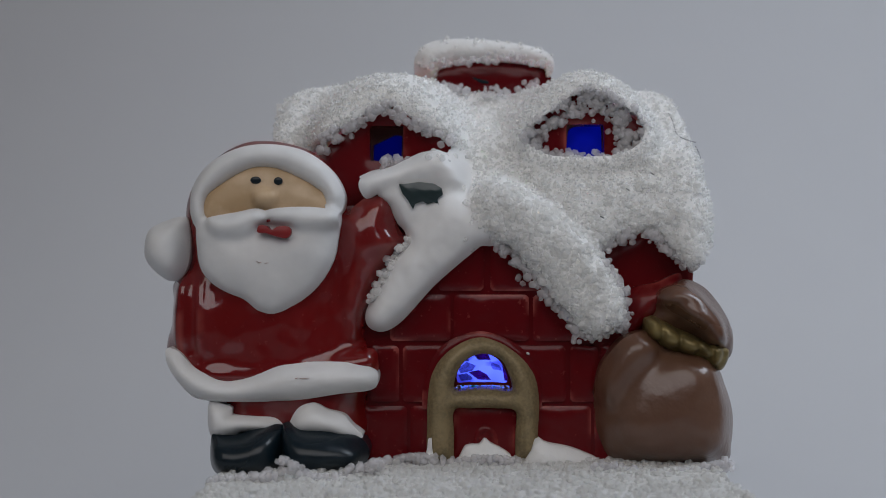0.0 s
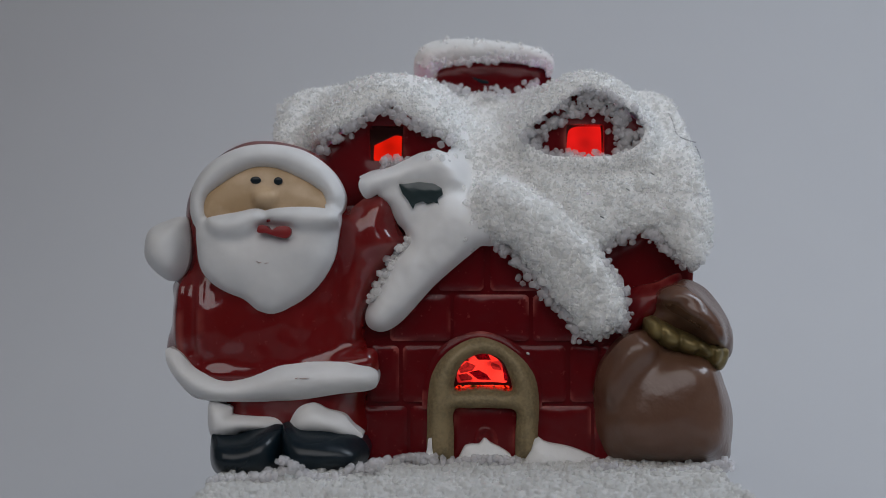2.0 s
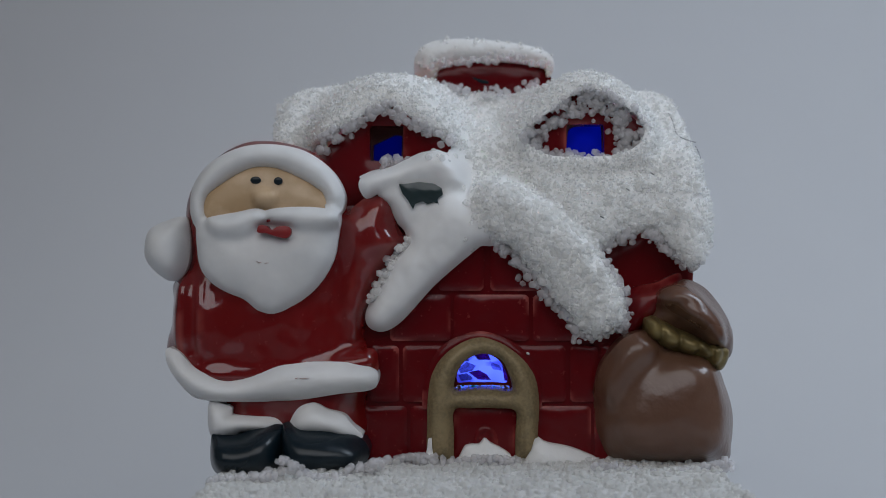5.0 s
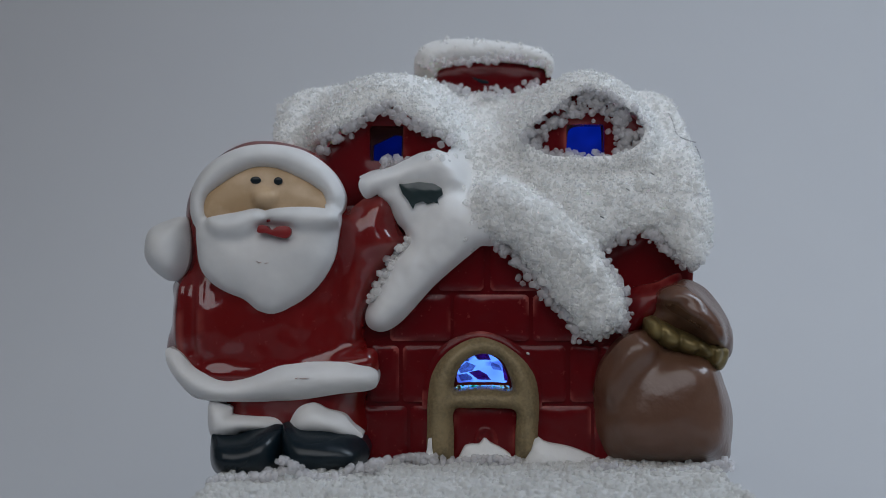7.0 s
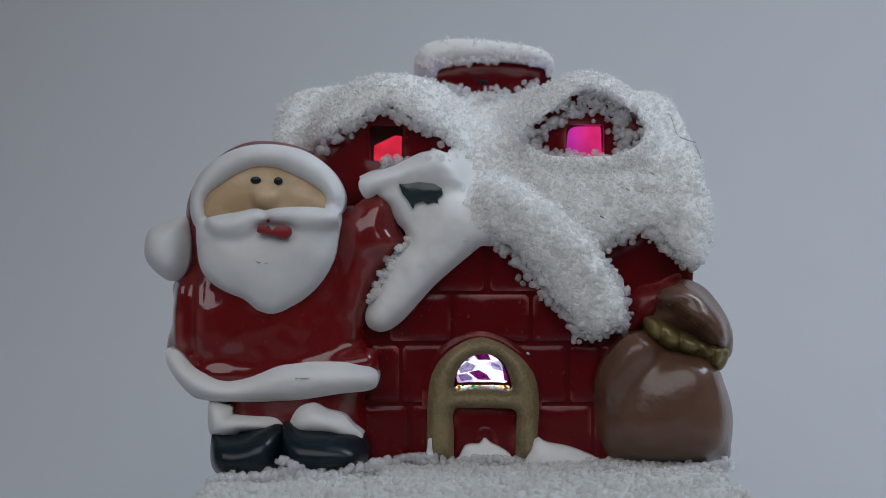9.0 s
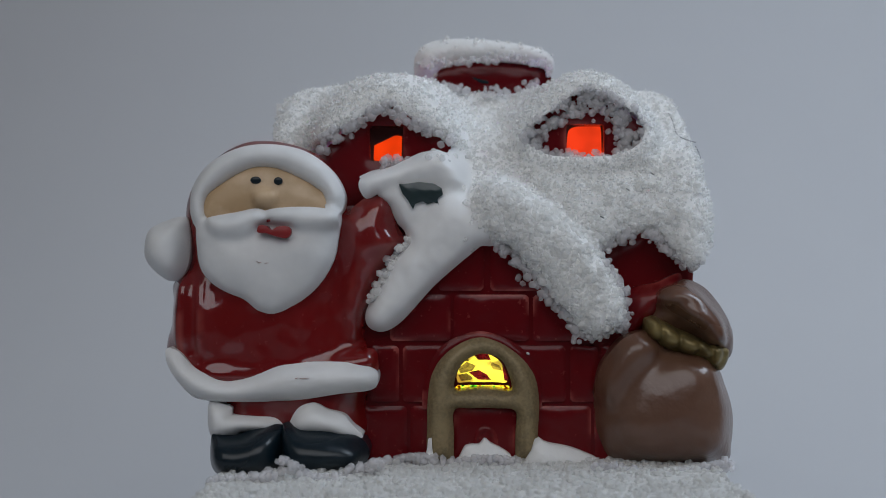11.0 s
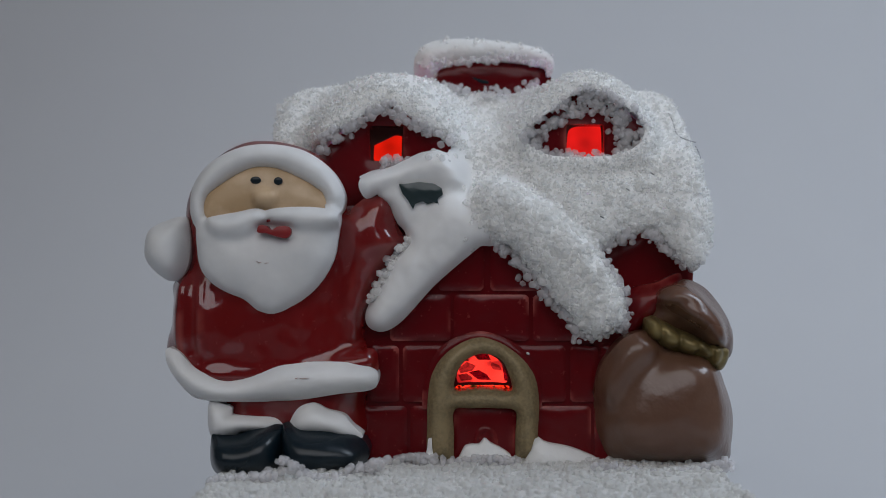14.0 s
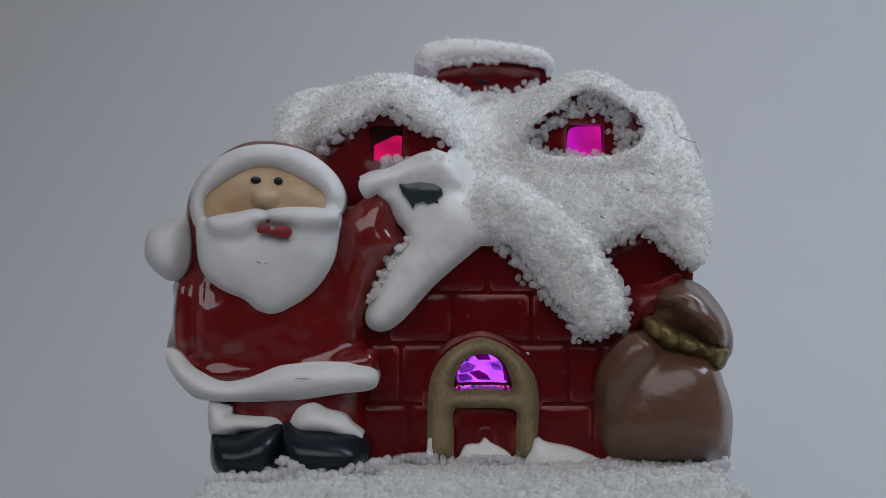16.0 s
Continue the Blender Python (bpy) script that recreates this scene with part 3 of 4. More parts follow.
def door():
    arch = spline([(-3.6, -0.2), (-3.8, 6.8), (-3.6, 14.2), (-2.4, 20.6), (1.6, 25.8), (8.9, 28.8), (16.4, 25.9), (21.2, 20.8), (22.8, 14.6), (22.6, 6.8), (22.2, -0.2), (19.7, -0.3), (17.5, -0.3), (17.3, 5.5), (17.3, 11.1), (12.9, 11.9), (7.0, 11.9), (2.7, 11.4), (2.6, 5.5), (2.3, -0.3), (-0.5, -0.3)])
    frame_piece = relief([arch, spline(FAN)], -0.5, 2.4, 4, 2.2, 0.7, 0.15, 4)
    d = solid("door", [(relief(sharp(DOOR_HOLE), 1.0, 0.6, 3, 2, 1.0), RED)], house, "small red glazed door in a gold arch")
    solid("door_panel", [(relief([spline([(7.3, -0.3), (7.3, 5.1), (8.4, 7.1), (10.1, 7.8), (11.9, 7.1), (13.0, 5.1), (13.0, -0.3)]), spline([(8.6, -0.3), (8.6, 4.3), (9.3, 5.5), (10.1, 5.9), (10.9, 5.5), (11.6, 4.3), (11.6, -0.3)])], 0.5, 0.7, 1.5, 0.5, 0.35), RED)], d)
    ring = relief([spline([(-4.9, 12.1), (-4.3, 19.1), (-0.3, 26.7), (8.9, 30.2), (18.1, 26.7), (23.0, 19.9), (23.5, 12.1), (22.4, 12.6), (21.1, 17.5), (15.7, 24.3), (8.9, 27.5), (2.2, 24.3), (-2.2, 18.1), (-3.2, 12.6)])], 0.2, 1.0, 2, 1.2, 0.6)
    solid("arch_rim", [(ring, RED)], d)
    solid("door_arch", [(frame_piece, GOLD)], d, "worn dull gold arched door surround with crossbar")


bricks()
door()
[(cx, cz)] = [(20.2, 25.0)]
solid("glaze_chip", [(ball((cx, -0.9, cz), (0.45, 0.3, 0.3), 12, -30), WHITE)], house, "tiny white chip in the glaze")


# ---------------------------------------------------------------- the coloured light inside: added drums stand in for colour-changing lamps
STATES = "KBCPMWYRDG"
FAN_GLOW = dict(K=(0, 0, 0), B=(0.065, 0.11, 0.95), C=(0.09, 0.24, 0.9), P=(0.42, 0.55, 0.9), M=(0.42, 0.06, 0.85), W=(0.7, 0.66, 0.85),
                Y=(0.75, 0.6, 0.05), R=(0.8, 0.03, 0.02), D=(0.2, 0.0, 0.0), G=(0.08, 0.7, 0.06))
WINDOW_GLOW = dict(K=(0, 0, 0.001), B=(0.0, 0.003, 0.22), C=(0.001, 0.011, 0.25), P=(0.3, 0.009, 0.16), M=(0.7, 0.008, 0.35), W=(0.85, 0.03, 0.2),
                   Y=(0.95, 0.05, 0.01), R=(0.85, 0.012, 0.01), D=(0.1, 0.001, 0.003), G=(0.0, 0.013, 0.005))


WINDOW_OTHER = dict(W=(0.5, 0.04, 0.52), P=(0.24, 0.018, 0.35), M=(0.55, 0.012, 0.62))


def roller(name, centre, side, x0, x1, colours, strength, label, others):
    """Ten-sided drum on a level axle, a glowing panel on each side; added inside the house, it turns in place of a
    lamp.
    """
    drum = new(name)
    drum.parent = house
    drum.location = Vector(centre) * MM
    tagged(drum, label=label)
    r = side / (2 * math.tan(math.pi / 10))
    v, f, _ = block(x0, x1, -r - 0.02, -r + 0.6, -side / 2, side / 2)
    for k, s in enumerate(STATES):
        a = 2 * math.pi * k / 10
        w = v.copy()
        w[:, 1], w[:, 2] = math.cos(a) * v[:, 1] - math.sin(a) * v[:, 2], math.sin(a) * v[:, 1] + math.cos(a) * v[:, 2]
        solid("light_panel", [((w, f, None), glow("glow_panel", colours[s], strength, others.get(s)))], drum, smooth=False)
    return drum


low_roller = roller("lamp_standin_drum", (10, 26.6, 20.5), 11.8, -12, 12, FAN_GLOW, 2.3, "added drum of coloured glowing panels standing in for the lamp inside the house", {})
high_rollers = [roller("lamp_standin_drum", (x, 31.0, z), 8.2, -w, w, {s: (c[0], c[1], c[2] * b) if c[0] > c[2] * 0.5 else tuple(v * a for v in c) for s, c in WINDOW_GLOW.items()}, 1.0,
                       "added drum of coloured glowing panels standing in for the lamp inside a dormer", WINDOW_OTHER if x > 0 else {}) for x, z, w, a, b in ((-14.2, 76.0, 5.5, 0.35, 0.35), (35.4, 76.9, 6.5, 1.0, 1.0))]


def film_material(name, turn, size, stops):
    """Clear film that tints what shines through; the tint paints the crinkles' bright and dark."""
    mat = bpy.data.materials.new(name)
    mat.use_nodes = True
    nt = mat.node_tree
    nt.nodes.remove(nt.nodes["Principled BSDF"])
    co = nt.nodes.new("ShaderNodeTexCoord")
    mp = nt.nodes.new("ShaderNodeMapping")
    mp.inputs["Rotation"].default_value = (0, radians(turn), 0)
    mp.inputs["Scale"].default_value = size
    vo = nt.nodes.new("ShaderNodeTexNoise")
    vo.inputs["Scale"].default_value, vo.inputs["Detail"].default_value, vo.inputs["Distortion"].default_value = 1.0, 1.5, 1.2
    ramp = nt.nodes.new("ShaderNodeValToRGB")
    ramp.color_ramp.elements[0].position, ramp.color_ramp.elements[0].color = stops[0][0], (*stops[0][1], 1)
    ramp.color_ramp.elements[1].position, ramp.color_ramp.elements[1].color = stops[-1][0], (*stops[-1][1], 1)
    for at, c in stops[1:-1]:
        ramp.color_ramp.elements.new(at).color = (*c, 1)
    tr = nt.nodes.new("ShaderNodeBsdfTransparent")
    gl = nt.nodes.new("ShaderNodeBsdfGlossy")
    gl.inputs["Roughness"].default_value = 0.15
    mix = nt.nodes.new("ShaderNodeMixShader")
    mix.inputs[0].default_value = 0.006
    nt.links.new(co.outputs["Object"], mp.inputs[0])
    nt.links.new(mp.outputs[0], vo.inputs["Vector"])
    nt.links.new(vo.outputs[0], ramp.inputs[0])
    nt.links.new(ramp.outputs[0], tr.inputs[0])
    nt.links.new(tr.outputs[0], mix.inputs[1])
    nt.links.new(gl.outputs[0], mix.inputs[2])
    nt.links.new(mix.outputs[0], nt.nodes["Material Output"].inputs[0])
    return mat


def fan_pane():
    film = film_material("crinkled_film", 26, (90, 140, 300), [(0.3, (0.6, 0.5, 0.6)), (0.42, (0.75, 0.72, 0.8)), (0.5, (1, 1, 1))])
    # sparkle of the strip and shade of the folds are put into film tints
    edge_film = film_material("painted_sparkle_film", 0, (500, 500, 900), [(0.32, (0.05, 0.1, 0.02)), (0.42, (0.3, 1, 0.5)), (0.5, (1, 1, 1)), (0.58, (1, 0.75, 0.25)), (0.68, (0.1, 0.02, 0.05))])
    dark_film = film_material("dark_shade_film", 10, (200, 200, 200), [(0.3, (0.22, 0.03, 0.16)), (0.7, (0.42, 0.12, 0.36))])
    grey_film = film_material("grey_shade_film", 30, (200, 200, 400), [(0.3, (0.4, 0.36, 0.44)), (0.7, (0.65, 0.62, 0.7))])
    solid("fanlight_pane", [(relief(spline([(2.2, 16.9), (2.5, 19.5), (5.0, 23.4), (9.5, 25.3), (14.4, 23.7), (16.9, 19.5), (17.3, 16.9), (13.3, 16.8), (6.4, 16.8)]), 7.0, 0.1, 7.3, 1), film)],
          house, "crinkled clear film behind the fanlight")
    for tint, fold in ((dark_film, [(7.3, 24.3), (10.7, 24.7), (11.7, 22.8), (8.5, 22.8)]), (dark_film, [(6.2, 19.8), (8.8, 20.3), (10.7, 19.2), (11.7, 17.9), (8.5, 18.0)]),
                       (dark_film, [(14.3, 22.4), (15.8, 20.7), (15.8, 17.7), (15.0, 17.7)]), (grey_film, [(3.6, 20.7), (5.8, 22.3), (8.0, 21.4), (7.2, 20.1), (4.3, 19.5)]),
                       (grey_film, [(3.7, 19.1), (5.8, 19.5), (7.7, 18.1), (4.4, 17.6)]), (grey_film, [(11.3, 22.5), (13.8, 21.4), (14.5, 20.1), (12.1, 20.5)]), (grey_film, [(3.9, 22.3), (5.4, 23.9), (6.6, 22.5)])):
        solid("fold_shade", [(relief(sharp(fold), 6.6, 0.05, 6.8, 1, 0.5), tint)], house, "tinted film piece painted as a shaded fold")
    solid("fanlight_strip", [(relief(sharp([(2.2, 16.6), (17.1, 16.6), (17.1, 14.4), (2.2, 14.4)]), 7.0, 0.1, 7.3, 1), edge_film)], house, "film strip with rainbow sparkle painted in its tint")
    lip = relief([spline([(1.1, 14.2), (1.4, 20.4), (4.3, 24.9), (9.5, 26.9), (14.8, 24.9), (17.6, 20.4), (18.3, 14.2), (14.6, 14.0), (6.3, 14.0)]),
                  spline([(3.6, 17.5), (3.7, 20.4), (6.2, 23.4), (9.5, 24.5), (13.0, 23.3), (15.1, 20.4), (15.5, 17.5), (12.5, 17.5), (6.3, 17.5)]),
                  spline([(3.6, 16.7), (9.1, 16.8), (15.5, 16.7), (16.1, 16.0), (15.5, 15.5), (9.8, 15.6), (3.8, 15.3), (3.2, 16.0)])], 5.2, 0.5, 6.2, 0.8, 0.45)
    solid("fanlight_lip", [(lip, RED)], house)


fan_pane()


# ---------------------------------------------------------------- snow and salt on the house
def snow():
    roof = spline([(-44.6, 78.5), (-44.0, 86.7), (-40.0, 93.1), (-28.8, 95.0), (-13.1, 95.3), (0.9, 93.9), (13.4, 92.7), (25.8, 92.7), (35.4, 95.3), (49.2, 93.6), (58.5, 93.1), (62.9, 89.3), (64.9, 80.1), (65.8, 70.5), (66.6, 62.9), (65.7, 54.1), (61.9, 46.9), (58.1, 45.9), (54.6, 49.9), (51.1, 53.8), (44.6, 52.7), (38.6, 49.3), (29.3, 45.9), (16.0, 49.9), (2.2, 51.3), (-6.2, 55.6), (-12.1, 63.6), (-18.0, 65.9), (-27.0, 70.5), (-34.5, 72.1)])
    eave = spline([(18.3, 69.5), (23.3, 71.7), (30.3, 72.1), (44.3, 72.1), (54.3, 75.0), (61.7, 75.0), (63.8, 66.7), (64.7, 59.6), (64.1, 52.7), (61.6, 47.0), (58.2, 45.9), (54.2, 49.7), (50.1, 53.5), (43.9, 52.7), (38.7, 49.9), (34.6, 44.5), (29.5, 52.7), (21.6, 61.0)])
    ledge = spline([(3.2, 77.3), (11.1, 81.2), (19.6, 77.3), (22.9, 71.3), (25.2, 62.5), (21.1, 52.6), (11.3, 51.7), (2.2, 52.6), (-6.6, 52.6), (-9.0, 57.0), (-6.0, 66.0), (-3.0, 71.5), (1.1, 73.0)])
    cuff = spline([(-20.0, 65.6), (-18.9, 67.1), (-16.2, 68.0), (-12.5, 68.8), (-8.2, 70.8), (-3.6, 72.5), (-0.8, 72.9), (1.5, 71.7), (3.7, 68.5), (4.8, 64.5), (2.1, 64.5), (-1.9, 65.6), (-6.5, 65.9), (-10.1, 64.9), (-12.5, 64.0), (-14.9, 63.2), (-17.1, 61.9), (-18.5, 61.9), (-19.7, 63.6)])
    thumb = spline([(-15.4, 62.9), (-14.9, 61.5), (-12.7, 59.6), (-11.6, 57.4), (-10.6, 55.6), (-9.3, 54.2), (-8.2, 52.1), (-5.8, 49.9), (2.1, 52.6), (5.4, 59.2), (4.1, 63.9), (0.8, 61.9), (-6.5, 59.9), (-9.2, 62.5), (-10.4, 64.5), (-12.5, 64.3), (-14.3, 63.7)])
    arm_l = spline([(-18.3, 34.9), (-17.7, 31.4), (-14.2, 30.2), (-9.7, 32.7), (-2.6, 40.5), (2.1, 44.8), (8.6, 50.2), (11.5, 52.1), (8.9, 59.1), (2.1, 62.0), (-5.2, 56.6), (-8.6, 51.9), (-12.6, 47.0), (-15.6, 40.5)])
    arm_r = spline([(11.3, 51.8), (16.3, 49.3), (20.3, 43.9), (25.7, 37.8), (30.6, 31.8), (34.4, 28.7), (39.5, 29.5), (43.1, 33.8), (42.7, 39.9), (39.1, 45.9), (33.0, 53.3), (25.7, 59.3), (18.3, 64.0), (12.2, 66.3), (7.3, 63.4), (7.3, 57.3)])
    palm = spline([(-12.5, 65.3), (-8.5, 67.5), (-1.9, 67.8), (2.8, 65.3), (2.9, 60.6), (0.1, 57.3), (-6.5, 56.3), (-9.9, 58.6), (-11.5, 61.9)])
    dome_l = spline([(-32.0, 75.5), (-30.9, 81.0), (-25.4, 87.2), (-18.5, 92.0), (-11.6, 93.0), (-5.4, 91.1), (0.8, 85.1), (3.9, 79.6), (3.6, 75.5), (-5.0, 75.0), (-20.0, 75.0), (-29.0, 75.0)])
    dome_r = spline([(18.8, 76.6), (20.5, 82.9), (26.8, 89.9), (33.1, 93.9), (38.7, 94.5), (45.0, 90.6), (50.2, 85.0), (53.4, 78.7), (52.5, 71.7), (49.2, 68.6), (35.9, 66.9), (21.9, 68.6)])
    face_l = sharp([(-29.9, 73.8), (-26.6, 78.2), (-19.8, 82.0), (-13.7, 85.6), (-8.1, 82.0), (-3.0, 78.3), (2.1, 76.0), (1.0, 72.7), (-1.6, 73.8), (-5.8, 73.0), (-9.3, 71.3), (-12.9, 69.6), (-17.0, 68.7), (-20.4, 67.1), (-23.9, 68.5), (-26.6, 69.8), (-30.0, 70.8)], 3)
    face_r = spline([(20.4, 77.2), (21.9, 80.4), (27.4, 84.5), (30.9, 87.2), (35.8, 89.3), (40.8, 87.7), (45.0, 84.9), (49.6, 81.1), (48.1, 75.8), (42.8, 72.9), (35.8, 72.3), (27.4, 72.4), (22.4, 74.1)])
    skin, belongs = blanket([(roof, (52, 6, 91, 44), 3.0, 6), (eave, (50, 2.5, 73, 12), 5.5, 9), (ledge, (52.6, 1, 80, 22), 4.5, 8), (dome_l, (72, 9, 93, 15), 8.5, 7.5), (dome_r, (70, 12, 95, 18), 8.0, 7.5),
                             (arm_r, -1.5, 6.5, 6), (arm_l, -1.5, 6.0, 5.5), (cuff, -1.5, 4.0, 3.5), (thumb, -1.0, 3.4, 3.5), (palm, -1.0, 3.4, 3.0)],
                            0.6, [face_l, face_r], (1.0, 1.6), 1.2, 7, 6.0, None, 0.4, 4.5, 2)
    blanket_ob = solid("roof_snow", [(skin, SNOW)], house, "thick white powdery snow over roof, dormers and porch gable")
    blanket_ob.data.materials.append(GLAZED_SNOW)
    blanket_ob.data.polygons.foreach_set("material_index", [int(b >= 6) for b in belongs])
    # salt crystals, uncounted
    sx, sz = skin[2][:, 0], skin[2][:, 2]
    coarse = np.where((sx > 24) & (sz < 66), 0.12 + np.maximum(0, (66 - sz) / 14), np.where((sx > 4) | (sz > 70), 0.05, 0.0))
    coarse = np.where(field(skin[2][:, [0, 2]], [arm_r])[0] > 0.3, 1.0, coarse)
    spots = [scatter(skin, 1900, 21, coarse, -0.25)]
    fine = np.where(np.array(belongs[:len(sx)]) < 6, np.where(coarse > 0.3, 0.35, 1.0), 0.0)
    grains("powder", scatter(skin, 7500, 22, fine, -0.08), 0.85, SALT, house, "fine white powder on the snow", 38, True)
    left_side = [(-16.8 + 9.0 * k + rng0.normal() * 0.5, -4.0 + rng0.uniform(-1.5, 1), 38.0 + 15.0 * k + rng0.normal() * 0.5) for rng0 in [np.random.default_rng(25)] for k in rng0.random(50)]
    grains("loose_salt", np.concatenate(spots + [np.array(left_side)]), 1.65, SALT, house, "coarse white salt crystals strewn as snow", 31)
    # crystals along the lower rims and round the dormer windows
    rng = np.random.default_rng(5)
    rim = []
    for line, y, count in (([(-30.0, 73.9), (-28.1, 76.7), (-24.8, 77.5), (-19.8, 80.9), (-16.4, 82.3), (-13.8, 85.2)], 4.5, 70), ([(-13.8, 85.2), (-10.9, 82.3), (-6.8, 80.0), (-3.0, 78.0), (1.9, 76.1)], 4.5, 55),
                           ([(30.9, 84.2), (35.1, 86.2), (39.7, 86.5), (43.9, 82.8), (45.2, 77.9), (44.1, 74.8)], 11.2, 190), ([(21.2, 79.5), (21.8, 75.4), (25.3, 73.4), (31.6, 72.7)], 11.2, 60),
                           ([(22.5, 74.8), (24.6, 78.6), (28.1, 81.4), (32.3, 83.0)], 11.2, 45), ([(31.6, 71.7), (39.9, 71.6), (46.9, 73.4), (49.4, 78.2)], 11.0, 50),
                           ([(12.9, 50.6), (17.6, 47.0), (22.9, 40.3), (29.0, 33.8), (31.6, 30.1), (37.0, 28.8)], -3.5, 110), ([(40.4, 30.5), (43.0, 33.8), (42.1, 41.2), (38.3, 46.6)], -3.5, 50),
                           ([(-15.6, 39.2), (-12.6, 46.2), (-8.8, 51.0)], -3.0, 34), ([(-14.2, 70.1), (-11.5, 70.8), (-7.6, 71.4)], 2.5, 16),
                           ([(38.2, 49.9), (43.0, 52.4), (49.8, 53.2), (54.1, 49.7), (58.5, 46.1), (61.3, 46.9)], 1.5, 90),
                           ([(-4.5, 101.3), (2.5, 100.6), (11.9, 102.0), (22.8, 101.6), (28.3, 100.3)], 44, 34), ([(-0.9, 93.8), (5.5, 92.5), (13.2, 92.1), (20.8, 93.0), (26.7, 94.4)], 40, 60)):
        line = np.array(line)
        for _ in range(count):
            k = rng.integers(len(line) - 1)
            q = line[k] + (line[k + 1] - line[k]) * rng.random()
            s = 1.0 if count < 190 else 2.2
            rim.append((q[0] + rng.normal() * s * 0.7, y + rng.uniform(-0.8, 0.6), q[1] + rng.normal() * s * 0.7))
    for loop, y, count, low in ((face_l, 4.0, 60, 74), (face_r, 9.5, 150, 0)):
        for _ in range(count):
            q = loop[rng.integers(len(loop))]
            if q[1] > low:
                rim.append((q[0] + rng.normal() * 0.6, y + rng.uniform(-1.2, 1.5), q[1] + rng.normal() * 0.6))
    rim += [(17.9, -0.6, 42.9), (19.0, -0.6, 41.6), (41.6, -0.6, 30.2), (42.4, -0.6, 33.0), (43.0, -0.6, 30.4)]
    crystals(rim[:300], 1.85, CLEAR_SALT, house, 36)
    grains("loose_salt", rim[300:], 1.85, CLEAR_SALT, house, "translucent coarse salt crystals along the snow's edge", 32, True)


def chimney():
    c = new("chimney")
    c.parent = house
    tagged(c, label="squat red glazed chimney with a snow cap")
    body = relief(spline([(-6.6, 93.4), (-6.2, 98.1), (-2.2, 101.7), (12.0, 102.8), (25.4, 102.0), (29.7, 99.7), (29.7, 94.1), (23.0, 92.3), (12.0, 91.8), (0.9, 92.3)]), 50.5, 2.5, 64, 4, 1.0, 0.3, 6, 14)
    solid("chimney_body", [(body, RED)], c)
    cap = relief(spline([(-8.0, 99.0), (-7.2, 104.2), (-3.0, 107.3), (5.7, 108.1), (18.2, 107.1), (26.9, 105.3), (30.5, 102.6), (30.5, 99.0), (28.6, 97.4), (28.3, 99.9), (22.9, 101.2), (13.5, 102.0), (4.9, 101.5), (-0.9, 99.6), (-2.5, 96.8), (-5.3, 96.8)]), 47.5, 3.5, 66, 4, 1.0, 0.6, 5, 15)
    solid("snow_cap", [(cap, SNOW)], c)
    # shadow line of the crease, laid on as a thin black strip
    solid("crease", [(relief(spline([(7.5, 97.9), (10.3, 97.0), (13.9, 96.5), (16.7, 97.0), (14.4, 95.7), (10.3, 96.0)]), 48.0, 0.2, 49, 0.6, 0.4), BLACK)], c, "black strip painted as a shadow line in the chimney glaze")
    grains("loose_salt", scatter(cap, 90, 28, lift=-0.4), 1.4, SALT, c, "coarse white salt crystals", 33)


def leaf():
    solid("leaf", [(relief(sharp([(-10.3, 65.0), (-8.2, 65.1), (-5.6, 65.5), (-2.1, 65.1), (-0.3, 64.0), (0.0, 62.5), (-1.1, 61.8), (-1.3, 61.3), (-0.9, 60.1), (-2.1, 60.8), (-3.6, 60.3), (-4.8, 61.0), (-6.5, 60.4), (-7.0, 59.1), (-8.2, 61.2), (-9.5, 62.8)]), -5.3, 0.4, 3, 2.5, 0.35, 0.25, 3, 16), GREEN)], house, "dark green glazed mitten tip half buried in snow")


snow()
chimney()
leaf()


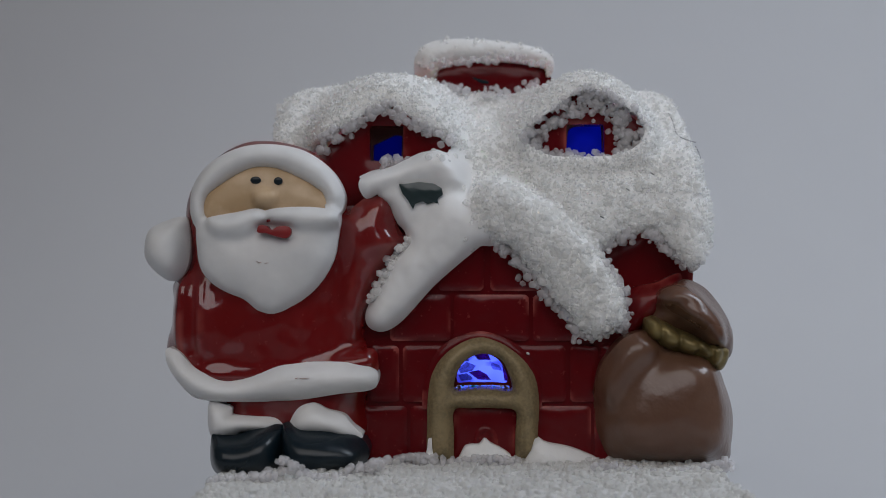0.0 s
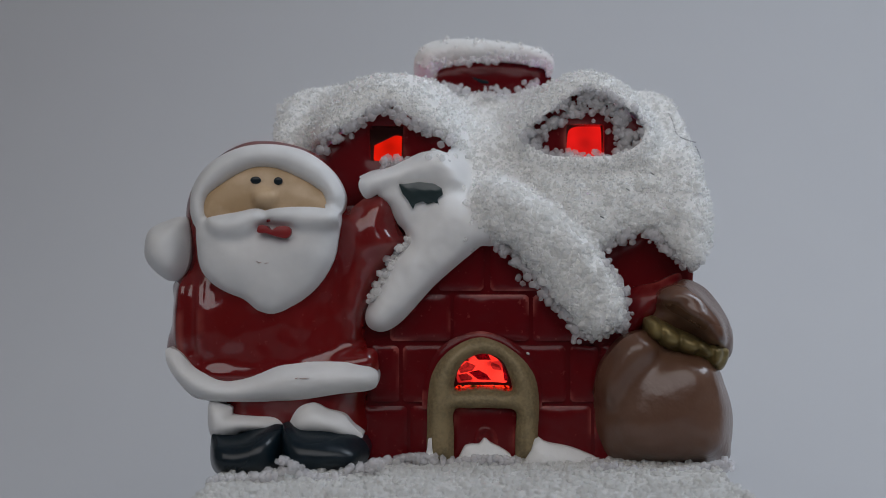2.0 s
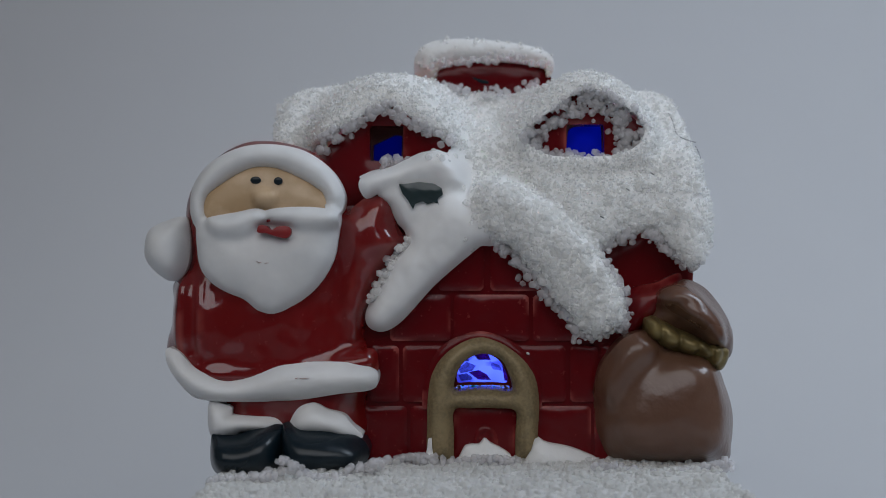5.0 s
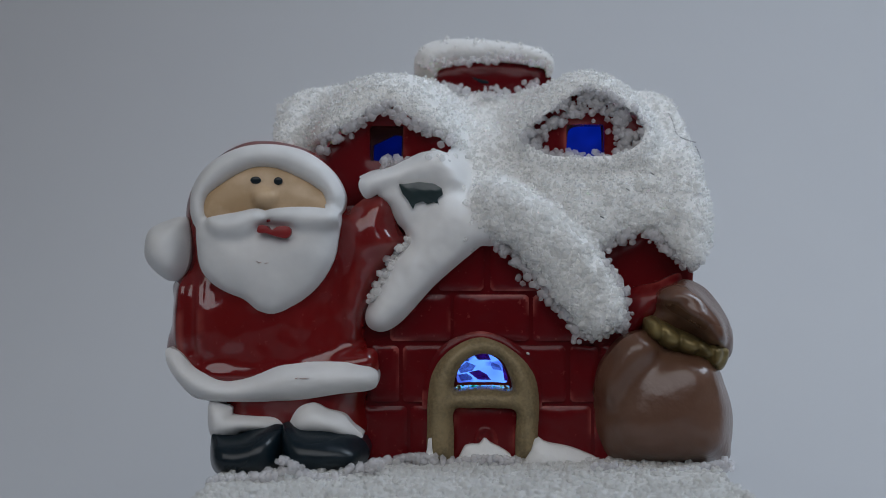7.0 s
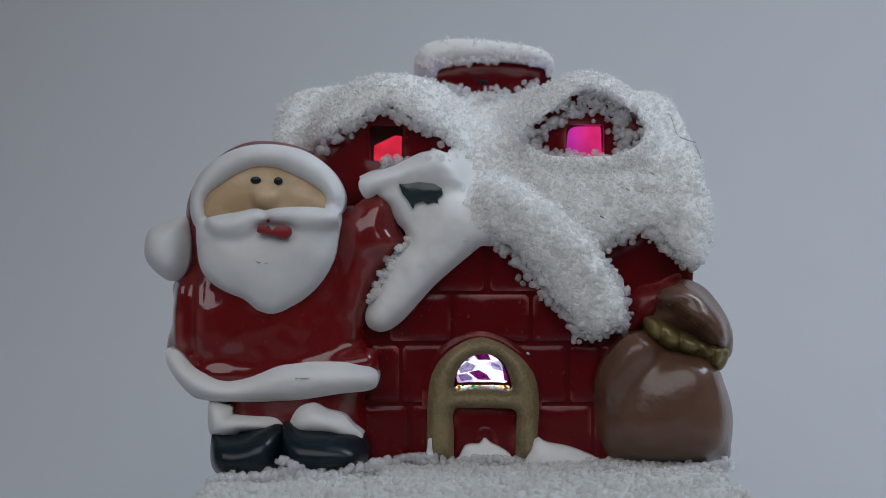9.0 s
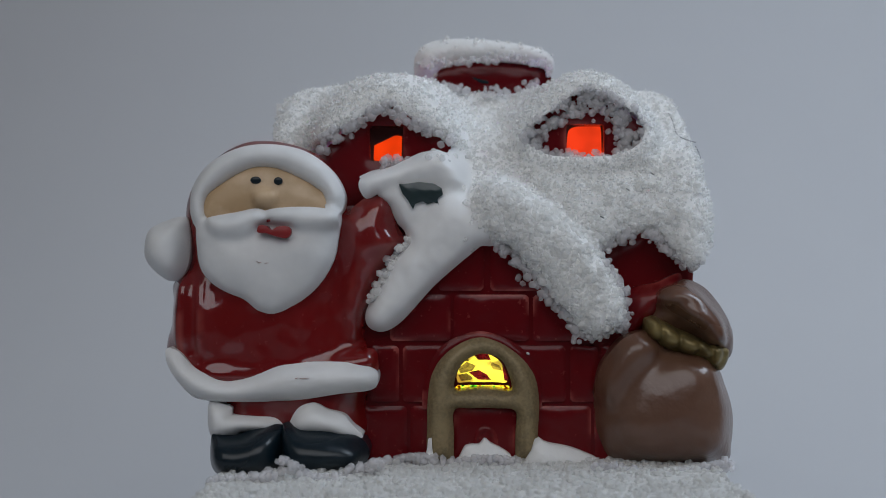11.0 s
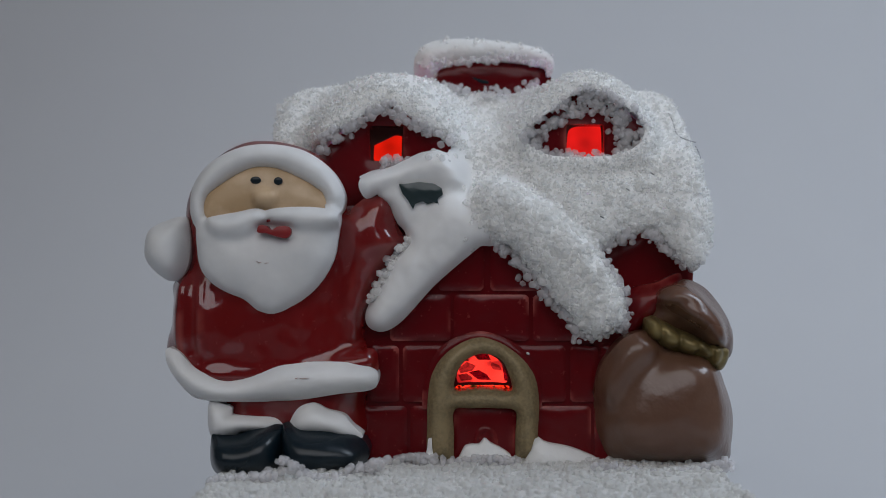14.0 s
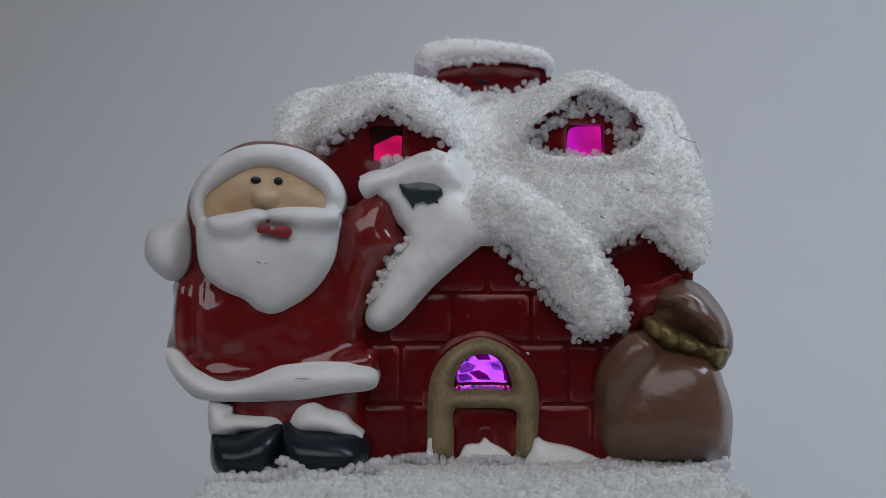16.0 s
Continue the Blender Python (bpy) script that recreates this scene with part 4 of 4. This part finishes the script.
# ---------------------------------------------------------------- the bearded figure: one mesh
def figurine():
    body = (spline([(-59.9, 64.9), (-61.7, 57.4), (-60.9, 45.9), (-64.7, 41.1), (-64.0, 35.0), (-66.1, 27.5), (-65.8, 21.4), (-60.4, 14.6), (-54.2, 11.9), (-54.9, 1.0), (-45.4, -1.0), (-19.6, -0.6), (-17.5, 5.1), (-17.9, 14.6), (-15.8, 21.4), (-18.5, 28.2), (-20.7, 36.3), (-21.2, 45.9), (-22.8, 56.7), (-24.1, 64.9), (-29.6, 72.0), (-37.9, 75.2), (-46.8, 75.4), (-54.4, 71.5)]), 2, 10.5, 20)
    sleeve = (spline([(-24.8, 55.3), (-21.5, 59.7), (-16.7, 62.8), (-12.7, 62.1), (-10.7, 55.3), (-8.4, 50.5), (-12.7, 45.6), (-16.1, 39.8), (-18.4, 33.7), (-19.4, 25.6), (-23.5, 27.0), (-26.2, 41.8)]), 0, 6.5, 9)
    trim = (spline([(-57.6, 54.9), (-58.9, 59.4), (-57.8, 65.1), (-53.9, 70.0), (-47.3, 73.4), (-40.0, 74.2), (-32.1, 72.6), (-26.2, 68.4), (-23.2, 63.1), (-23.4, 58.9), (-25.3, 57.3), (-27.7, 60.5), (-28.7, 62.6), (-33.5, 65.7), (-39.8, 68.1), (-45.3, 67.6), (-51.6, 63.9), (-54.5, 61.0), (-54.3, 57.8), (-55.6, 55.5)]), -7, 4.5, 5)
    face = (spline([(-54.9, 61.5), (-51.0, 65.0), (-45.1, 68.3), (-39.6, 68.7), (-33.0, 66.3), (-27.4, 62.4), (-26.6, 58.0), (-34.6, 57.5), (-40.1, 56.8), (-45.1, 57.0), (-54.3, 56.0)]), -8.5, 2.2, 7)
    beard = (spline([(-56.6, 55.8), (-57.0, 49.9), (-55.9, 44.7), (-52.4, 41.0), (-46.5, 38.1), (-43.1, 35.5), (-38.9, 34.6), (-34.7, 36.5), (-29.4, 40.7), (-25.7, 46.6), (-24.4, 52.6), (-24.2, 58.1), (-29.4, 58.9), (-39.9, 57.2), (-50.4, 57.2)]), -8, 6.0, 11)
    mous_l = (spline([(-54.0, 56.6), (-51.3, 57.5), (-46.8, 58.3), (-42.7, 59.1), (-40.6, 58.2), (-40.1, 56.0), (-41.9, 54.8), (-43.5, 53.3), (-46.8, 52.0), (-50.7, 52.1), (-53.2, 53.8)]), -12.3, 3.7, 5.0)
    mous_r = (spline([(-40.9, 58.4), (-36.5, 59.3), (-30.1, 59.4), (-25.6, 58.8), (-23.9, 57.5), (-24.4, 55.7), (-27.5, 54.2), (-32.7, 53.9), (-35.0, 55.1), (-38.5, 55.5), (-40.4, 56.4)]), -12.3, 3.7, 5.0)
    whites, _ = blanket([trim, beard, mous_l, mous_r], 0.7, (), (0, 1), 0.25, 2, 6, 2, 0.15, 6, 45)
    nose = (spline([(-43.9, 61.6), (-43.3, 63.1), (-41.1, 63.8), (-38.9, 63.1), (-38.1, 61.6), (-39.1, 60.0), (-41.1, 59.5), (-43.0, 60.0)]), -11.0, 2.2, 2.4)
    skin, _ = blanket([face, nose], 0.6, (), (0, 1), 0.12, 1, 6, 0, 0.1, 6, 44)
    mouth = relief(spline([(-42.0, 54.4), (-41.4, 55.2), (-39.9, 55.0), (-38.8, 54.1), (-37.6, 54.8), (-35.6, 55.0), (-34.5, 54.4), (-34.5, 53.1), (-35.5, 52.2), (-36.9, 52.4), (-38.6, 52.9), (-40.1, 53.4), (-41.8, 53.5)]), -15.0, 0.3, -10, 1, 0.4)
    mitten = relief(spline([(-70.4, 49.9), (-69.5, 53.9), (-66.0, 56.2), (-60.9, 57.4), (-59.6, 53.9), (-59.7, 47.9), (-61.3, 43.3), (-64.3, 42.2), (-68.0, 44.6), (-70.0, 47.3)]), -3, 7.5, 6, 6, 0.8, 0.3, 7, 48)
    belt = relief(spline([(-64.2, 26.7), (-61.2, 26.0), (-57.6, 22.4), (-51.1, 19.3), (-45.8, 20.1), (-38.6, 22.9), (-29.4, 23.7), (-19.6, 23.3), (-15.6, 21.6), (-15.0, 19.5), (-16.5, 17.2), (-24.2, 16.2), (-34.7, 14.7), (-47.8, 14.4), (-55.9, 15.0), (-60.6, 18.2), (-63.7, 22.6)]), -8, 4.5, 8, 4.5, 0.9, 0.35, 9, 49)
    leg_l = relief(spline([(-54.3, 14.2), (-51.2, 13.9), (-48.8, 12.8), (-49.1, 11.4), (-45.2, 11.1), (-39.7, 10.9), (-37.1, 9.3), (-38.7, 7.6), (-46.6, 7.3), (-48.5, 6.3), (-53.9, 6.5)]), -7.5, 4, 5, 3.5, 0.7, 0.25, 5, 50)
    leg_r = relief(spline([(-35.6, 9.3), (-33.5, 13.0), (-29.9, 14.2), (-26.7, 12.7), (-23.1, 11.5), (-21.2, 9.3), (-18.9, 6.0), (-29.4, 6.7), (-35.3, 7.3)]), -8.5, 4, 5, 4, 0.8, 0.2, 6, 51)
    boot_l = relief(spline([(-53.6, 5.5), (-52.6, 7.4), (-48.3, 6.8), (-42.4, 8.6), (-37.2, 9.1), (-36.4, 4.1), (-36.9, -1.3), (-41.1, -2.7), (-50.2, -2.7), (-53.4, -0.4)]), -9, 9, 6, 6, 0.9, 0.5, 9, 52)
    boot_r = relief(spline([(-37.2, 9.1), (-31.9, 8.9), (-24.1, 8.1), (-18.8, 6.0), (-17.0, 2.8), (-18.8, -0.8), (-24.1, -2.4), (-31.9, -2.7), (-36.6, -1.9)]), -9, 9.5, 6, 6, 0.9, 0.5, 9, 53)
    [(ex, ez)] = [(-43.0, 65.6)]
    [(fx, fz)] = [(-37.8, 65.4)]
    eye_l, eye_r = ball((ex, -10.6, ez), (1.25, 0.3, 0.85), 16), ball((fx, -10.7, fz), (1.05, 0.3, 0.9), 16)
    [(ax, az), (bx, bz)] = [(-41.0, 46.7), (-32.3, 20.3)]
    scratches = [(ball((ax - 0.8, -14.0, az + 0.1), (0.7, 0.3, 0.07), 10, -12), SCRATCH), (ball((ax + 1.0, -14.0, az - 0.1), (0.6, 0.3, 0.06), 10, 8), SCRATCH),
                 (ball((bx - 1.2, -12.2, bz), (0.35, 0.5, 0.12), 10, 10), SCRATCH), (ball((bx + 0.6, -12.2, bz), (1.2, 0.42, 0.06), 10), SCRATCH)]
    fold = (spline([(-62.3, 41.9), (-59.6, 43.3), (-58.7, 33.9), (-59.3, 23.2), (-62.3, 25.2), (-63.6, 32.6)]), -3.5, 4.5, 3)
    crease = (spline([(-57.5, 40.9), (-56.2, 42.0), (-54.7, 34.0), (-54.6, 24.8), (-56.4, 23.2), (-57.9, 32.1)]), -6.8, 2.0, 1.8)
    hem = (spline([(-60.1, 25.3), (-55.5, 23.7), (-47.7, 23.0), (-37.2, 24.0), (-24.1, 25.3), (-16.9, 26.6), (-15.2, 23.7), (-17.5, 20.1), (-37.2, 19.6), (-50.3, 18.0), (-58.1, 20.1)]), -5, 4.2, 5)
    cloth, _ = blanket([body, sleeve, fold, crease, hem], 0.9, (), (0, 1), 0.7, 3, 6, 14, 0.8, 10, 41)
    dent = ball(([(-39.4, 56.2)][0][0], -15.2, [(-39.4, 56.2)][0][1]), (0.5, 0.3, 0.35), 12)
    ob = solid("figurine", [(cloth, RED_COAT), (whites, WHITE), (skin, SKIN), (mouth, MOUTH), (dent, RED), (mitten, WHITE), (belt, WHITE), (leg_l, WHITE), (leg_r, WHITE), (boot_l, BLACK), (boot_r, BLACK),
                            (eye_l, BLACK), (eye_r, BLACK)] + scratches, house,
               "glazed bearded figure in a white-trimmed red coat and black boots")
    return ob


figurine()


# ---------------------------------------------------------------- the sack
def sack():
    belly = (spline([(35.5, 14.4), (37.1, 22.0), (40.7, 27.4), (44.5, 30.0), (50.0, 30.1), (56.8, 26.5), (65.2, 22.6), (68.0, 17.2), (69.9, 10.4), (69.6, 2.8), (67.7, -1.7), (54.0, -2.7), (40.4, -1.9), (36.0, 4.9)]), 4, 14.5, 24)
    bulge = (spline([(44.3, 17.0), (49.6, 22.0), (54.2, 24.6), (58.8, 24.4), (63.3, 22.2), (65.4, 15.7), (66.2, 8.4), (63.8, 1.8), (52.2, 0.5), (43.0, 3.1), (40.3, 10.4)]), -5, 6.0, 15)
    shoulder = (spline([(36.8, 18.2), (39.8, 26.1), (43.4, 29.6), (47.1, 29.8), (50.4, 27.2), (48.4, 22.8), (43.1, 18.2), (39.2, 12.9)]), -5.5, 3.6, 7)
    body, _ = blanket([belly, bulge, shoulder], 0.9, (), (0, 1), 0.9, 5, 6, 22, 0.25, 11, 61)
    solid("wall_swelling", [(relief(spline([(36.5, 14.6), (40.0, 25.2), (42.4, 33.6), (45.2, 39.9), (51.8, 41.8), (57.3, 44.0), (56.6, 39.1), (51.1, 32.3), (46.0, 28.2), (41.6, 22.7)]), 4, 4.6, 12, 7, 0.8, 0.5, 7, 64), RED)], house, "red glaze swelling from the wall to the sack")
    s = solid("sack", [(body, BROWN)], house, "bulging brown glazed sack tied with gold cord")
    hood = (spline([(49.2, 32.0), (50.9, 37.0), (53.9, 40.7), (58.2, 42.5), (62.7, 40.7), (66.4, 36.6), (69.1, 31.8), (69.9, 27.5), (68.6, 23.5), (63.4, 24.8), (55.9, 28.9)]), 3, 6.0, 8)
    ridge = (spline([(51.0, 39.4), (54.7, 41.3), (59.3, 40.1), (62.8, 36.8), (66.0, 32.2), (66.5, 27.3), (64.6, 27.3), (62.3, 31.5), (58.9, 34.4), (54.7, 36.1), (51.8, 36.8)]), -3.5, 6.0, 4.2)
    crest = (spline([(55.1, 36.8), (59.0, 36.2), (62.6, 33.4), (65.2, 29.0), (63.4, 28.5), (60.7, 31.9), (57.3, 34.0)]), -8, 2.4, 2.2)
    top, _ = blanket([hood, ridge, crest], 0.7, (), (0, 1), 0.6, 3, 6, 14, 0.2, 6, 62)
    solid("sack_mouth", [(top, BROWN)], s)
    strands = [[(47.6, 33.1), (49.1, 33.9), (51.0, 32.9), (52.0, 30.5), (50.7, 28.1), (48.3, 29.2)], [(51.0, 32.6), (53.3, 32.1), (55.7, 30.0), (56.2, 27.6), (54.1, 26.3), (51.0, 27.6), (50.7, 30.0)],
               [(55.4, 30.0), (58.1, 29.7), (60.4, 28.4), (60.7, 26.0), (58.6, 24.7), (55.4, 26.3)], [(59.6, 28.9), (61.7, 28.1), (63.6, 26.8), (63.6, 24.4), (61.5, 23.9), (59.9, 25.5)],
               [(63.0, 27.8), (65.4, 27.3), (66.5, 25.7), (65.9, 23.3), (64.3, 22.0), (62.8, 23.8)]]
    band = (spline([(48.5, 33.0), (50.6, 33.8), (56.0, 31.1), (61.4, 28.9), (67.3, 26.8), (68.1, 24.1), (66.0, 20.9), (61.4, 22.5), (54.7, 24.9), (49.0, 28.1)]), 0, 3.0, 3)
    cord, _ = blanket([band] + [(spline([(np.array(p) - np.mean(q, 0)) * 0.93 + np.mean(q, 0) for p in q]), -2.4 + 0.4 * i, 4.6, 2.0) for i, q in enumerate(strands)], 0.4, (), (0, 1), 0.15, 1, 6, 8, 0.2, 2.5, 63)
    solid("cord", [(cord, GOLD_BRIGHT)], s, "twisted gold cord")


sack()


# ---------------------------------------------------------------- the bed of salt it stands in
def salt_bed():
    bed = tagged(new("salt_bed"), "bed of coarse white salt heaped round the ornament", "snow", kind="stuff")
    nx, ny = 90, 90
    x0, x1, y0, y1 = -53.5, 66.0, -52.0, 92.0
    vs, fs = [], []

    def height(x, y):
        e = min(x - x0, x1 - x, y - y0, y1 - y)
        top = -0.6 + 0.9 * wave(x, y, 14, 3) + 0.4 * wave(x, y, 5, 4)
        return -15.4 + (15.4 + top) * min(1.0, max(0.0, e / 3.5)) ** 0.5
    for i in range(nx):
        for j in range(ny):
            x, y = x0 + (x1 - x0) * i / (nx - 1), y0 + (y1 - y0) * j / (ny - 1)
            vs.append((x, y, height(x, y)))
    for i in range(nx - 1):
        for j in range(ny - 1):
            a = i * ny + j
            fs.append((a, a + ny, a + ny + 1, a + 1))
    stand = tagged(solid("display_block", [(block(x0 + 1, x1 - 1, y0 + 1, y1 - 1, -73.8, -15.4), PAPER)], smooth=False), "plain white block under the bed of salt", "stand")
    solid("salt_heap", [((np.array(vs), fs, None), BED_SNOW)], bed)
    rng = np.random.default_rng(9)
    spots = []
    for _ in range(5500):
        x, y = rng.uniform(x0 + 0.5, x1 - 0.5), rng.uniform(y0 + 0.5, 12)
        spots.append((x, y, height(x, y) + rng.uniform(-0.75, 0.05)))
    grains("loose_salt", spots, 1.4, BED_SALT, bed, "coarse white salt crystals", 34)
    lumps = [(x, y, height(x, y) + rng.uniform(-0.3, 0.5)) for x, y in zip(rng.uniform(x0 + 1, x1 - 1, 900), rng.uniform(y0 + 1, 8, 900))]
    grains("loose_salt", lumps, 1.9, BED_SALT, bed, "larger white salt crystals", 39)
    # drifts against the figure, the walls and the sack
    rim = []
    for line, y, count in (([(-50.5, -0.2), (-45.1, 0.6), (-38.9, 1.1), (-35.2, 2.1)], -25, 46), ([(-35.8, 4.7), (-32.7, 2.9), (-27.7, 1.0), (-22.8, 0.6)], -24, 42), ([(-23.0, 0.3), (-16.7, 2.0), (-13.0, 3.3)], -18, 45),
                           ([(-17.2, -0.2), (-11.2, 1.0), (-5.9, 1.6), (-2.5, 1.0)], -4, 90), ([(0.8, 0.9), (6.1, 1.2), (11.4, 0.9), (17.4, 0.9)], -5, 70), ([(35.3, 1.4), (41.2, 0.1), (47.7, -0.9)], -13, 90),
                           ([(47.4, -0.8), (56.4, -0.3), (64.8, 1.8)], -13, 110)):
        line = np.array(line)
        for _ in range(count):
            k = rng.integers(len(line) - 1)
            q = line[k] + (line[k + 1] - line[k]) * rng.random()
            rim.append((q[0] + rng.normal() * 0.6, y + rng.uniform(-2, 1.0), q[1] - abs(rng.normal()) * 1.3))
    crystals(rim[:280], 1.85, CLEAR_SALT, bed, 37)
    grains("loose_salt", rim[280:], 1.85, CLEAR_SALT, bed, "translucent coarse salt crystals", 35, True)
    drift = relief(spline([(20.6, -2.3), (21.1, 3.1), (22.2, 5.2), (24.6, 3.9), (28.9, 3.1), (32.9, 1.8), (37.2, -0.4), (38.3, -2.9)]), -2.5, 3, 4, 5, 0.8, 0.2, 5, 71)
    door_drift = relief(spline([(4.2, -2.4), (4.8, 2.3), (6.4, 3.4), (8.6, 3.5), (9.9, 4.9), (11.3, 3.8), (13.5, 2.7), (16.2, 0.6), (15.6, -2.4)]), -2.0, 2.0, 2, 3, 0.7, 0.3, 4, 72)
    side_drift = relief(spline([(-5.2, -2.2), (-3.9, 1.8), (-3.5, 4.8), (-2.7, 5.2), (-2.4, 1.8), (-1.2, -2.2)]), -3.0, 1.5, 2, 2, 0.6, 0.2, 4, 73)
    for d in (drift, door_drift, side_drift):
        solid("snow_drift", [(d, SNOW)], bed, "smooth white snow drift")


salt_bed()


# ---------------------------------------------------------------- stray dark fibres and dark specks on the roof snow
def fibre(points, y, r=0.08):
    curve = bpy.data.curves.new("fibre", "CURVE")
    curve.dimensions, curve.bevel_depth, curve.bevel_resolution = "3D", r * MM, 1
    sp = curve.splines.new("BEZIER")
    sp.bezier_points.add(len(points) - 1)
    for b, (x, z), yy in zip(sp.bezier_points, points, y):
        b.co = (x * MM, yy * MM, z * MM)
        b.handle_left_type = b.handle_right_type = "AUTO"
    curve.materials.append(FIBRE)
    ob = new("fibre", curve)
    ob.parent = house
    return tagged(ob, label="thin dark stray fibre or short dark speck in the snow")


fibre([(59.4, 85.6), (60.0, 81.8), (60.4, 79.1), (62.2, 77.8), (64.5, 77.0)], (30, 26, 23, 21.5, 20.5))
fibre([(64.3, 76.0), (65.0, 74.1), (65.3, 71.9)], (20, 19, 18), 0.06)
# dark specks, each made as a very short fibre
for sx, sz, sy in ((-18.5, 85.5, 33), (13.5, 84.5, 36), (43.0, 64.0, -4.2), (49.5, 68.0, 0.2), (37.0, 57.5, -4.4), (60.0, 75.0, 12)):
    fibre([(sx, sz), (sx + 0.7, sz - 0.5)], (sy, sy - 0.4), 0.14)
fibre([(27.5, 70.3), (28.4, 69.2)], (16, 15), 0.2)


# ---------------------------------------------------------------- what moves: the added drums turn from colour to colour for the lamps
# one letter for each tenth of a second
PROGRAM = ("BBWWYYRRWP" "CCBBWYYRDD" "RYYWWPCCBB" "DRYYWWPCCB" "BRK"
           "GBBRKGKBK" "RKGBKRKGKB" "K" "YKCMMYG" "CKMKYKCKKY" "KCKMKWCCBB" "WWY"
           "YRRWP" "CCBBWYYRDD" "RYYWW" "PCCBBDR" "YYWWPCCBBR" "KGBBRKGKBK" "RKGBKRKGKB" "KYCCMKYKCK" "M")


def drum_rows(place, program):
    rows, turn = [], -36.0 * STATES.index(program[0])
    for k, s in enumerate(program):
        t = k / 10
        rows.append((t, pose(*place, turn)))
        if k + 1 < len(program) and program[k + 1] != s:
            step = (-36.0 * STATES.index(program[k + 1]) - turn + 180) % 360 - 180
            wide = abs(step) > 150
            rows.append((t + 1 / 30, pose(*place, turn + (step / 3 if wide else 0))))
            rows.append((t + 2 / 30, pose(*place, turn + step * (2 / 3 if wide else 0.5))))
            turn += step
    return rows


def motions():
    # the upper windows still glow faintly twice while the door is already dark
    upper = PROGRAM[:135] + "D" + PROGRAM[136:155] + "P" + PROGRAM[156:]
    walk(low_roller, drum_rows(tuple(low_roller.location), PROGRAM))
    for drum in high_rollers:
        walk(drum, drum_rows(tuple(drum.location), upper))


motions()
